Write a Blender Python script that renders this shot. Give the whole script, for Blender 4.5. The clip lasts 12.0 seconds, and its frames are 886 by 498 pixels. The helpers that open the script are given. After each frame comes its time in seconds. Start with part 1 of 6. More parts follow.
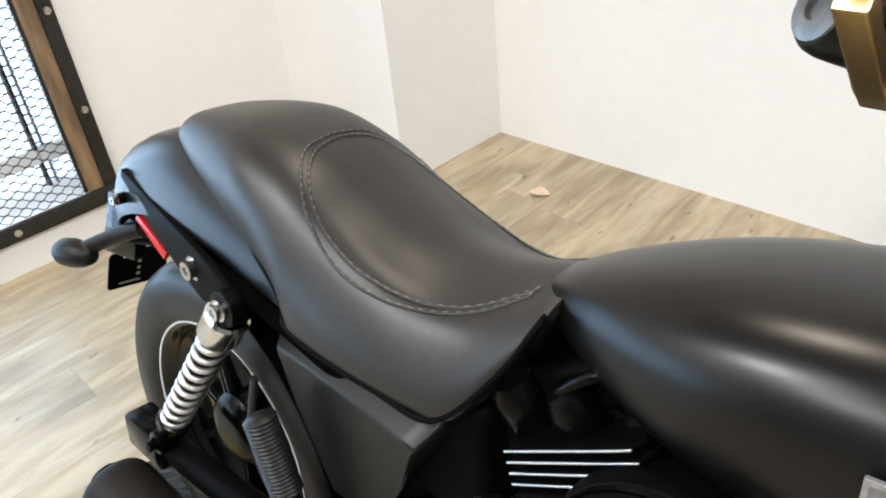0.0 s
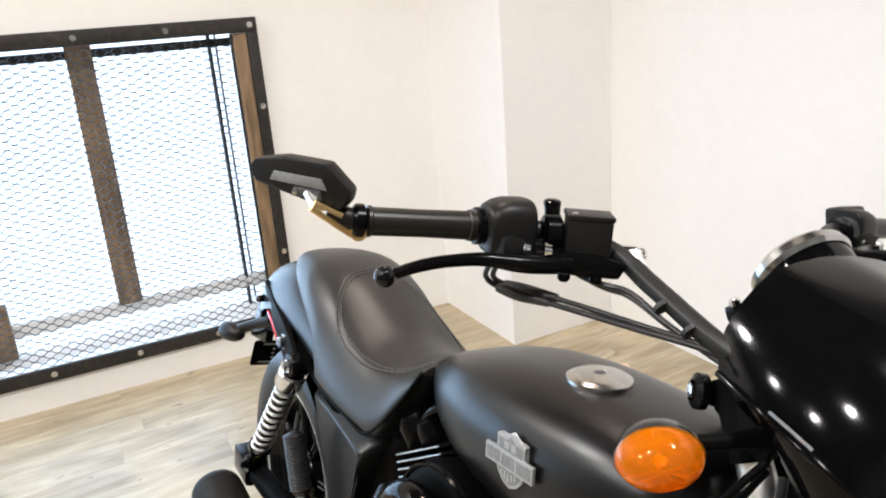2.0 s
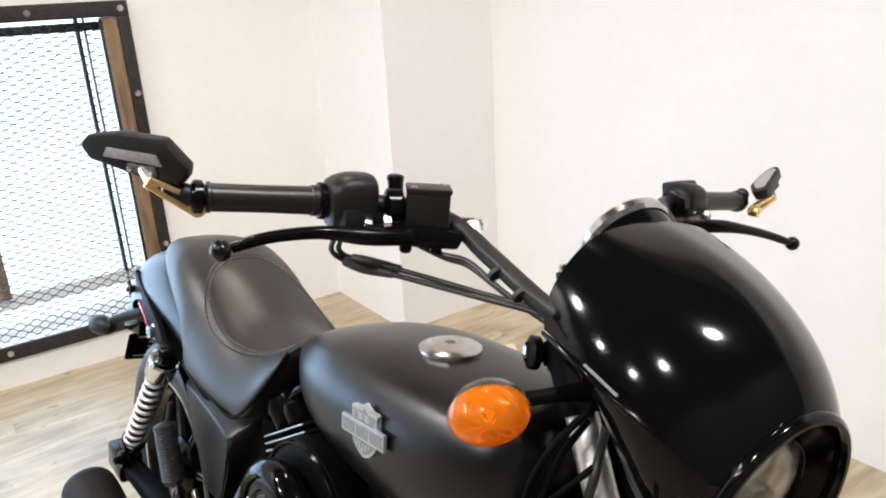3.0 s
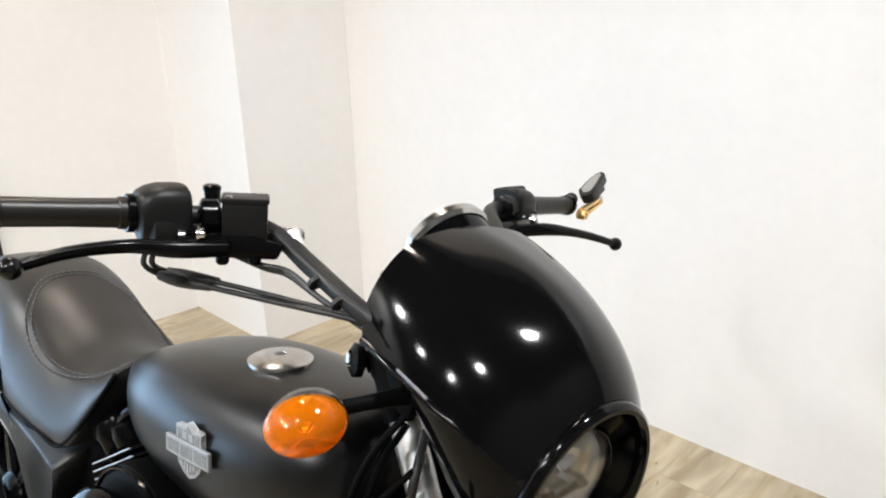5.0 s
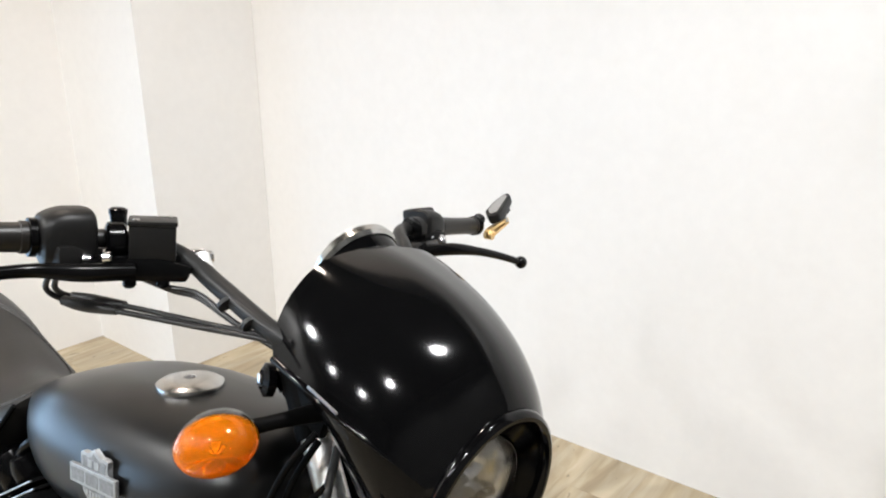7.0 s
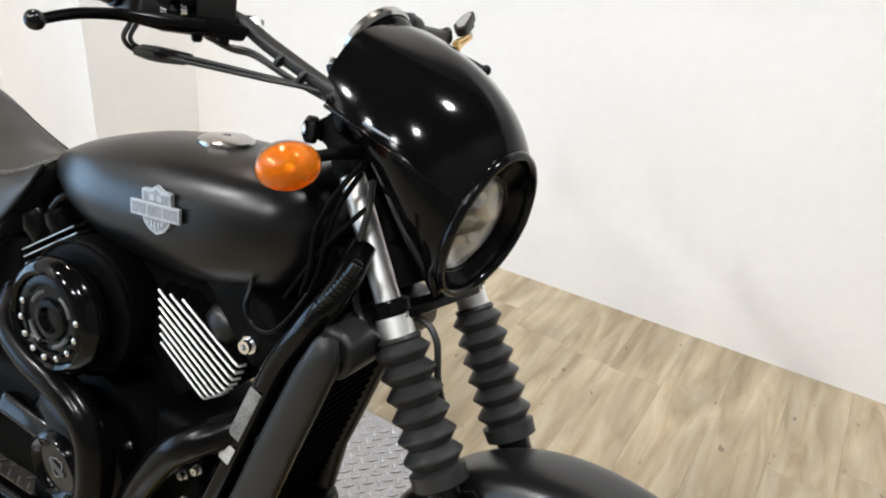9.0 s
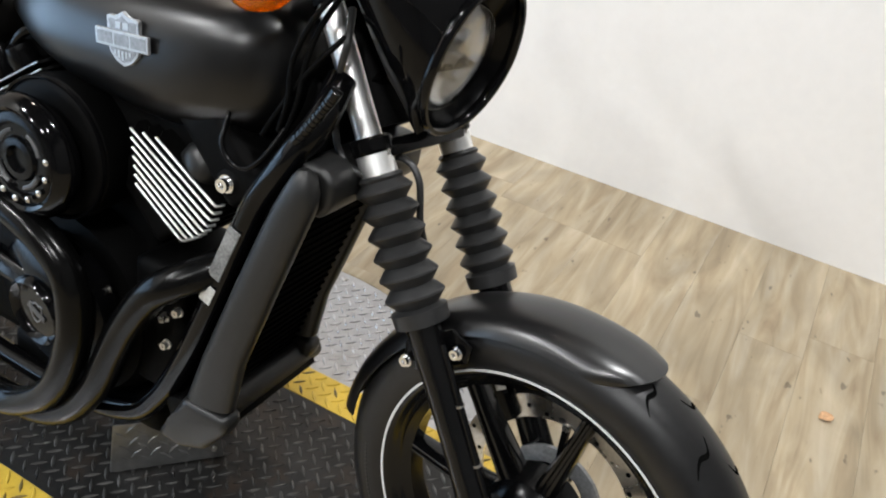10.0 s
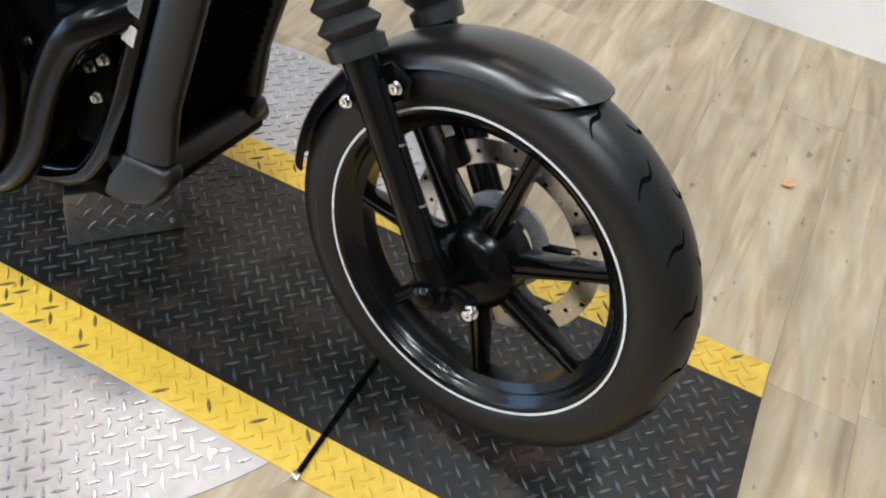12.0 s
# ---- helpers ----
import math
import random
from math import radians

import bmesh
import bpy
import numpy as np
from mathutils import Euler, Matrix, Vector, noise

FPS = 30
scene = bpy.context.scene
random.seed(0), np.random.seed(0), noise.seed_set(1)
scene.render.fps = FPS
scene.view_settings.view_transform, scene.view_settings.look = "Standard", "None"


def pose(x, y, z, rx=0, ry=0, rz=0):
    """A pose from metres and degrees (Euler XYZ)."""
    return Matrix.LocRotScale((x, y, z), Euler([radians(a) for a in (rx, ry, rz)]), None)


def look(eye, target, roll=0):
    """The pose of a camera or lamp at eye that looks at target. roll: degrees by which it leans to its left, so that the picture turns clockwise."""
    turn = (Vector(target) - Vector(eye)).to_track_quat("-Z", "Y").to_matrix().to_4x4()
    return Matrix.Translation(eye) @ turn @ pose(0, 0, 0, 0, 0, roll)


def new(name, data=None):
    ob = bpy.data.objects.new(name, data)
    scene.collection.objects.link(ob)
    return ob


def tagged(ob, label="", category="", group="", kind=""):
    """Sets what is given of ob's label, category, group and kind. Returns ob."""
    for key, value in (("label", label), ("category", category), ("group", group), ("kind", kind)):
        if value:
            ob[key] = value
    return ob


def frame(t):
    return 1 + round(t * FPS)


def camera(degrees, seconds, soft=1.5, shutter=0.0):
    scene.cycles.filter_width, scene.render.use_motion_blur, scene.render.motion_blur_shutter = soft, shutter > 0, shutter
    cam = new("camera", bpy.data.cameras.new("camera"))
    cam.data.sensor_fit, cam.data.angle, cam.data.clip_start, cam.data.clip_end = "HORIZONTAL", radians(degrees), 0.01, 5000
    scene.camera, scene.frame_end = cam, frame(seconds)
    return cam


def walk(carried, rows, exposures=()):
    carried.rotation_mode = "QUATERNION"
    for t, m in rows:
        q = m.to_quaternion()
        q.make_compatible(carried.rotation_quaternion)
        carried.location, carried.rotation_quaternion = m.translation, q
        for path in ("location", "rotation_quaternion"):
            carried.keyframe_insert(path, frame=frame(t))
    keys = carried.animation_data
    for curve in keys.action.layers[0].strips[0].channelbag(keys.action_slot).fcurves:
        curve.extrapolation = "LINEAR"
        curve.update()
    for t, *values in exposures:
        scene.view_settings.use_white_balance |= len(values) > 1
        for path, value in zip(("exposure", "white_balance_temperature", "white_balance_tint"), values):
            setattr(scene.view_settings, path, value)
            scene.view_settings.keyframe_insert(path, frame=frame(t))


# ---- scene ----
cam = camera(61.19, 12.0, soft=2.0)
PATH = [
    (0, (-0.6022, -0.3304, 1.1531), (-1.4971, 0.5504, 0.3326), -6.45),
    (0.5, (-0.4704, -0.4126, 1.2047), (-1.5266, 0.4044, 0.5213), -8.11),
    (1, (-0.2660, -0.4390, 1.2315), (-1.4403, 0.2681, 0.6223), -7.35),
    (1.5, (-0.0732, -0.3920, 1.2654), (-1.3173, 0.2741, 0.7570), -4.64),
    (2, (-0.0179, -0.3796, 1.2677), (-1.2671, 0.3116, 0.8077), -4.35),
    (2.5, (0.0146, -0.3622, 1.2650), (-1.1811, 0.4192, 0.8070), -4.01),
    (3, (0.0352, -0.3449, 1.2531), (-1.1029, 0.5015, 0.7650), -3.34),
    (3.5, (0.0461, -0.3249, 1.2408), (-1.0415, 0.5728, 0.7299), -2.90),
    (5.5, (0.0772, -0.2998, 1.2526), (-0.8736, 0.7657, 0.7934), -1.60),
    (6, (0.0798, -0.2894, 1.2510), (-0.8530, 0.8025, 0.8179), -1.44),
    (6.5, (0.0880, -0.2844, 1.2558), (-0.8130, 0.8347, 0.8245), -1.35),
    (8.5, (0.1043, -0.5631, 1.2391), (-0.5555, 0.6687, 0.6938), 4.45),
    (9, (0.1009, -0.5779, 1.2091), (-0.5055, 0.6134, 0.5287), 5.21),
    (9.5, (0.1089, -0.5762, 1.1711), (-0.4699, 0.5805, 0.4114), 5.78),
    (10, (0.1127, -0.5859, 1.1457), (-0.3954, 0.5302, 0.2819), 7.14),
    (10.5, (0.1280, -0.5899, 1.1161), (-0.3368, 0.4911, 0.1858), 7.72),
    (11, (0.1447, -0.5934, 1.0912), (-0.2736, 0.4370, 0.0846), 8.27),
    (11.5, (0.1596, -0.5946, 1.0710), (-0.2319, 0.3879, 0.0073), 8.06),
    (12, (0.1862, -0.5917, 1.0531), (-0.1643, 0.3377, -0.0710), 8.39),
]
walk(cam, [(t, look(eye, target, roll)) for t, eye, target, roll in PATH],
     [(0.0, 0.0, 6450, 10), (1.0, 0.02, 6450, 10), (2.0, 0.0, 6550, 12), (3.5, 0.03, 6450, 12), (5.5, 0.03, 6350, 10), (6.5, 0.04, 6350, 10), (8.5, 0.02, 6300, 10), (10.5, -0.03, 6300, 10), (12.0, 0.04, 6100, 10)])

# ---- world and light ----
world = bpy.data.worlds.new("world")
scene.world = world
world.use_nodes = True
world.node_tree.nodes["Background"].inputs[0].default_value = (0.75, 0.85, 1.0, 1)
world.node_tree.nodes["Background"].inputs[1].default_value = 0.4
scene.view_settings.exposure = 0.0


def area_lamp(name, m, sx, sy, watts, colour):
    d = bpy.data.lights.new(name, "AREA")
    d.shape, d.size, d.size_y, d.energy, d.color = "RECTANGLE", sx, sy, watts, colour
    o = new(name, d)
    o.matrix_world = m
    return o


def ceiling_lamp(x, y, z, watts, colour, radius=0.12):
    d = bpy.data.lights.new("downlight_bulb", "SPOT")
    d.spot_size, d.spot_blend = math.radians(146), 0.45      # sunk in its can
    d.energy, d.color, d.shadow_soft_size = watts, colour, radius
    o = new("downlight_bulb", d)
    o.location = (x, y, z)
    return o


# room axes are turned a little from the bike's
ROOM = math.radians(-2.4)
RM = Matrix.Rotation(ROOM, 4, "Z")
CEIL = 3.4


def room(x, y, z=0.0):
    return RM @ Vector((x, y, z))


WARM = (1.0, 0.99, 0.965)
# the last, warmer lamp is an added fill for the walls by the boxing
LAMPS = ((-2.3, -2.05, 225, 1.0), (-1.7, -3.2, 150, 1.0), (-0.3, -3.4, 190, 1.0), (0.45, -1.8, 185, 1.0), (0.53, 0.37, 222, 1.0), (-1.75, 0.55, 95, 0.86))
for lx, ly, w, tone in LAMPS:
    p = room(lx, ly)
    ceiling_lamp(p.x, p.y, CEIL - 0.14, w, (1.0, WARM[1] * tone, WARM[2] * tone ** 2))
# daylight in the window's opening
area_lamp("window_daylight", RM @ Matrix.Translation((-2.88, -1.40, 0.69)) @ pose(0, 0, 0, 0, -90, 0), 1.02, 2.9, 36, (0.43, 0.69, 1.0))


# ---- materials ----
def material(name, colour, rough=0.5, metal=0.0, grain=0.0, grain_scale=200.0, bump=0.0, bump_scale=300.0, coat=0.0, spec=0.5, rough_var=0.0, stretch=(1, 1, 1), island=0.0):
    m = bpy.data.materials.new(name)
    m.use_nodes = True
    nt = m.node_tree
    b = nt.nodes["Principled BSDF"]
    b.inputs["Base Color"].default_value = (*colour, 1)
    b.inputs["Roughness"].default_value = rough
    b.inputs["Metallic"].default_value = metal
    b.inputs["Specular IOR Level"].default_value = spec
    b.inputs["Coat Weight"].default_value = coat
    b.inputs["Coat Roughness"].default_value = 0.04
    tc = nt.nodes.new("ShaderNodeTexCoord")
    mp = nt.nodes.new("ShaderNodeMapping")
    mp.inputs["Scale"].default_value = stretch
    nt.links.new(tc.outputs["Object"], mp.inputs["Vector"])
    if grain:
        fine = nt.nodes.new("ShaderNodeTexNoise")
        fine.inputs["Scale"].default_value = grain_scale
        fine.inputs["Detail"].default_value = 6
        wide = nt.nodes.new("ShaderNodeTexNoise")
        wide.inputs["Scale"].default_value = grain_scale / 14
        wide.inputs["Detail"].default_value = 4
        mix = nt.nodes.new("ShaderNodeMath")
        mix.operation = "ADD"
        ramp = nt.nodes.new("ShaderNodeMapRange")
        ramp.inputs["From Min"].default_value, ramp.inputs["From Max"].default_value = 0.7, 1.3
        ramp.inputs["To Min"].default_value, ramp.inputs["To Max"].default_value = 1 - grain, 1 + grain
        col = nt.nodes.new("ShaderNodeVectorMath")
        col.operation = "SCALE"
        col.inputs[0].default_value = colour
        for n in (fine, wide):
            nt.links.new(mp.outputs[0], n.inputs["Vector"])
        nt.links.new(fine.outputs["Fac"], mix.inputs[0])
        nt.links.new(wide.outputs["Fac"], mix.inputs[1])
        nt.links.new(mix.outputs[0], ramp.inputs["Value"])
        nt.links.new(ramp.outputs[0], col.inputs["Scale"])
        nt.links.new(col.outputs[0], b.inputs["Base Color"])
        if rough_var:
            rr = nt.nodes.new("ShaderNodeMapRange")
            rr.inputs["From Min"].default_value, rr.inputs["From Max"].default_value = 0.3, 0.7
            rr.inputs["To Min"].default_value, rr.inputs["To Max"].default_value = rough - rough_var, rough + rough_var
            nt.links.new(wide.outputs["Fac"], rr.inputs["Value"])
            nt.links.new(rr.outputs[0], b.inputs["Roughness"])
    if bump:
        bn = nt.nodes.new("ShaderNodeTexNoise")
        bn.inputs["Scale"].default_value = bump_scale
        bn.inputs["Detail"].default_value = 5
        bp = nt.nodes.new("ShaderNodeBump")
        bp.inputs["Strength"].default_value = bump
        bp.inputs["Distance"].default_value = 0.001
        nt.links.new(mp.outputs[0], bn.inputs["Vector"])
        nt.links.new(bn.outputs["Fac"], bp.inputs["Height"])
        nt.links.new(bp.outputs[0], b.inputs["Normal"])
    return m


# for the unseen walls: grey chosen to darken what the bike reflects
UNSEEN_WALL_GREY = material("grey_paint", (0.13, 0.128, 0.125), 0.7, grain=0.06, grain_scale=30)
DARKPAINT = material("dark_grey_paint", (0.05, 0.049, 0.048), 0.8, grain=0.15, grain_scale=40)
SATIN = material("satin_black_paint", (0.0025, 0.0025, 0.0027), 0.30, spec=0.42, grain=0.10, grain_scale=120, rough_var=0.012)
FENDER = material("satin_black_fender_paint", (0.003, 0.003, 0.0032), 0.30, spec=0.72, grain=0.10, grain_scale=120, rough_var=0.012)
PIPE = material("heat_black_pipe", (0.002, 0.002, 0.002), 0.20, spec=0.14, grain=0.2, grain_scale=60, rough_var=0.04)
GLOSS = material("gloss_black_paint", (0.002, 0.002, 0.0022), 0.09, grain=0.1, grain_scale=60, spec=0.20)
TRIM = material("black_metal", (0.002, 0.002, 0.0022), 0.20, spec=0.13, grain=0.2, grain_scale=150, rough_var=0.06)
RIM = material("black_cast_rim", (0.002, 0.002, 0.0022), 0.17, spec=0.31, grain=0.2, grain_scale=150, rough_var=0.05)
MATT = material("matt_black_casting", (0.002, 0.002, 0.002), 0.55, spec=0.05, grain=0.3, grain_scale=200, bump=0.15, bump_scale=700)
CORE = material("radiator_black", (0.0012, 0.0012, 0.0012), 0.8, spec=0.02, grain=0.3, grain_scale=300)
SHROUD = material("dull_black_plastic", (0.010, 0.010, 0.0099), 0.42, spec=0.36, grain=0.15, grain_scale=200)
COVER = material("dark_grey_textured_plastic", (0.008, 0.008, 0.0079), 0.36, spec=0.34, grain=0.12, grain_scale=300)
PLASTIC = material("black_plastic", (0.007, 0.0068, 0.0066), 0.40, spec=0.26, grain=0.2, grain_scale=300, bump=0.1, bump_scale=1200)
RUBBER = material("black_rubber", (0.016, 0.016, 0.0162), 0.40, spec=0.44, grain=0.25, grain_scale=160, bump=0.12, bump_scale=600, rough_var=0.08)
TYRE = material("tyre_rubber", (0.0065, 0.0065, 0.0068), 0.40, spec=0.36, grain=0.3, grain_scale=120, bump=0.06, bump_scale=500, rough_var=0.05)
LEATHER = material("black_vinyl", (0.015, 0.0142, 0.0135), 0.41, spec=0.52, grain=0.2, grain_scale=150, bump=0.10, bump_scale=700, rough_var=0.03)
GRIP = material("brown_black_grip_rubber", (0.010, 0.0085, 0.0072), 0.36, spec=0.36, grain=0.2, grain_scale=160)
MUFFLER = material("sooty_muffler_paint", (0.010, 0.0086, 0.0075), 0.55, spec=0.20, grain=0.3, grain_scale=40, rough_var=0.06)
FORKTUBE = material("polished_fork_steel", (0.95, 0.95, 0.94), 0.40, 1.0, grain=0.05, grain_scale=80)
REFLECTOR = material("aluminised_reflector", (0.86, 0.86, 0.85), 0.16, 0.9, grain=0.05, grain_scale=80)
THREAD = material("grey_thread", (0.22, 0.22, 0.215), 0.7, grain=0.2, grain_scale=900)
CHROME = material("chrome", (0.78, 0.78, 0.79), 0.14, 1.0, grain=0.04, grain_scale=80)
STEEL = material("brushed_steel", (0.62, 0.60, 0.57), 0.28, 1.0, grain=0.15, grain_scale=250, rough_var=0.06)
ALLOY = material("bare_alloy", (0.66, 0.66, 0.66), 0.36, 1.0, grain=0.15, grain_scale=300, rough_var=0.08)
FINEDGE = material("machined_fin_edge", (0.62, 0.62, 0.61), 0.42, 1.0, grain=0.25, grain_scale=300, rough_var=0.1)
MIRROR = material("mirror_glass", (0.52, 0.53, 0.54), 0.03, 1.0, grain=0.03, grain_scale=60)
CAPMETAL = material("polished_cap_metal", (0.46, 0.455, 0.44), 0.2, 1.0, grain=0.12, grain_scale=60, rough_var=0.04)
GOLD = material("gold_anodised", (0.82, 0.58, 0.27), 0.30, 1.0, grain=0.08, grain_scale=200)
AMBER = material("amber_lens", (1.0, 0.32, 0.006), 0.05, bump=0.9, bump_scale=45)
AMBER.node_tree.nodes["Principled BSDF"].inputs["Transmission Weight"].default_value = 0.80
AMBER.node_tree.nodes["Principled BSDF"].inputs["IOR"].default_value = 1.4
RED = material("red_lens", (0.55, 0.02, 0.02), 0.12, grain=0.1, grain_scale=80)
WHITE_STRIPE = material("white_rim_tape", (0.60, 0.60, 0.60), 0.35, grain=0.08, grain_scale=150)
WHITE_LABEL_AND_SLOT = material("worn_white_label_and_slot_light", (0.45, 0.45, 0.43), 0.5, grain=0.3, grain_scale=200)
SILVER_BADGE = material("silver_badge", (0.42, 0.43, 0.44), 0.36, 0.7, grain=0.2, grain_scale=200)
GREY_BADGE = material("grey_badge_ground", (0.26, 0.265, 0.27), 0.42, 0.6, grain=0.3, grain_scale=200)
LABEL_GREY = material("scuffed_grey_print", (0.15, 0.15, 0.145), 0.55, grain=0.6, grain_scale=260)
DARK_BADGE = material("dark_badge_inlay", (0.06, 0.06, 0.062), 0.45, 0.2, grain=0.3, grain_scale=200)
WALLPAINT = material("white_wall_paint", (0.80, 0.79, 0.775), 0.62, grain=0.02, grain_scale=30, bump=0.08, bump_scale=250)
CEILPAINT = material("white_ceiling_paint", (0.78, 0.77, 0.74), 0.8, grain=0.03, grain_scale=30)
DARKFRAME = material("black_angle_iron", (0.022, 0.020, 0.018), 0.5, 0.3, grain=0.5, grain_scale=60, bump=0.2, bump_scale=200, rough_var=0.12)
RUSTWOOD = material("weathered_brown_wood", (0.23, 0.15, 0.083), 0.7, grain=0.6, grain_scale=40, bump=0.4, bump_scale=120, stretch=(1, 1, 0.15))
MESHWIRE = material("grey_expanded_metal", (0.035, 0.035, 0.038), 0.55, 0.3, grain=0.2, grain_scale=100)
SILVER_PLATE = material("silver_tread_plate", (0.42, 0.42, 0.43), 0.40, 0.75, grain=0.12, grain_scale=45, bump=0.1, bump_scale=400, rough_var=0.1)
BLACK_PLATE = material("worn_black_tread_plate", (0.010, 0.0097, 0.0093), 0.40, spec=0.32, grain=0.55, grain_scale=40, bump=0.25, bump_scale=250, rough_var=0.12)
YELLOW_PLATE = material("yellow_painted_tread_plate", (0.57, 0.39, 0.045), 0.42, grain=0.14, grain_scale=45, bump=0.1, bump_scale=300, rough_var=0.08)
# worn lugs of the deck, lightened further to stand in for highlights
WORN_LUG = material("worn_lug_lightened_for_glint", (0.105, 0.103, 0.10), 0.28, 0.6, grain=0.6, grain_scale=45, rough_var=0.1)
# same plate, its lugs coloured lighter in place of glints
SILVER_LUG = material("lug_lightened_for_glint", (0.58, 0.58, 0.59), 0.26, 0.85, grain=0.15, grain_scale=45, rough_var=0.06)
BROWN_LUG = material("paint_worn_brown_lug", (0.15, 0.112, 0.042), 0.40, 0.2, grain=0.4, grain_scale=60)
WORN_PLATE = material("worn_grey_tread_plate", (0.22, 0.22, 0.22), 0.42, 0.8, grain=0.25, grain_scale=45, bump=0.15, bump_scale=400, rough_var=0.1)
GLASS = bpy.data.materials.new("clear_glass")
GLASS.use_nodes = True
GLASS.node_tree.nodes["Principled BSDF"].inputs["Transmission Weight"].default_value = 1.0
GLASS.node_tree.nodes["Principled BSDF"].inputs["Roughness"].default_value = 0.02
SKYGLOW = bpy.data.materials.new("daylight_outside")
SKYGLOW.use_nodes = True
SKYGLOW.node_tree.nodes["Principled BSDF"].inputs["Emission Color"].default_value = (0.62, 0.80, 1.0, 1)
SKYGLOW.node_tree.nodes["Principled BSDF"].inputs["Emission Strength"].default_value = 1.6
BULB = bpy.data.materials.new("lamp_glow")
BULB.use_nodes = True
BULB.node_tree.nodes["Principled BSDF"].inputs["Emission Color"].default_value = (1.0, 0.92, 0.8, 1)
BULB.node_tree.nodes["Principled BSDF"].inputs["Emission Strength"].default_value = 6.0


def stain(m, colour, scale, lo, hi, most=1.0):
    """Patches of another colour, of their own shape, over a material."""
    nt = m.node_tree
    b = nt.nodes["Principled BSDF"]
    old = b.inputs["Base Color"].links[0].from_socket
    geo = nt.nodes.new("ShaderNodeNewGeometry")
    n = nt.nodes.new("ShaderNodeTexNoise")
    n.inputs["Scale"].default_value = scale
    n.inputs["Detail"].default_value = 7
    n.inputs["Roughness"].default_value = 0.65
    nt.links.new(geo.outputs["Position"], n.inputs["Vector"])
    r = nt.nodes.new("ShaderNodeMapRange")
    r.inputs["From Min"].default_value, r.inputs["From Max"].default_value = lo, hi
    r.inputs["To Max"].default_value = most
    nt.links.new(n.outputs["Fac"], r.inputs["Value"])
    mix = nt.nodes.new("ShaderNodeMix")
    mix.data_type = "RGBA"
    mix.inputs["B"].default_value = (*colour, 1)
    nt.links.new(r.outputs[0], mix.inputs["Factor"])
    nt.links.new(old, mix.inputs["A"])
    nt.links.new(mix.outputs["Result"], b.inputs["Base Color"])


stain(BLACK_PLATE, (0.045, 0.030, 0.020), 9.0, 0.52, 0.68, 0.8)
stain(WORN_LUG, (0.030, 0.022, 0.016), 9.0, 0.50, 0.66, 0.8)
stain(YELLOW_PLATE, (0.16, 0.11, 0.045), 55.0, 0.60, 0.72, 0.75)
stain(SILVER_PLATE, (0.30, 0.29, 0.27), 16.0, 0.52, 0.70, 0.7)
stain(DARKFRAME, (0.07, 0.045, 0.028), 25.0, 0.55, 0.70, 0.6)
stain(WALLPAINT, (0.74, 0.72, 0.69), 1.6, 0.50, 0.75, 0.5)


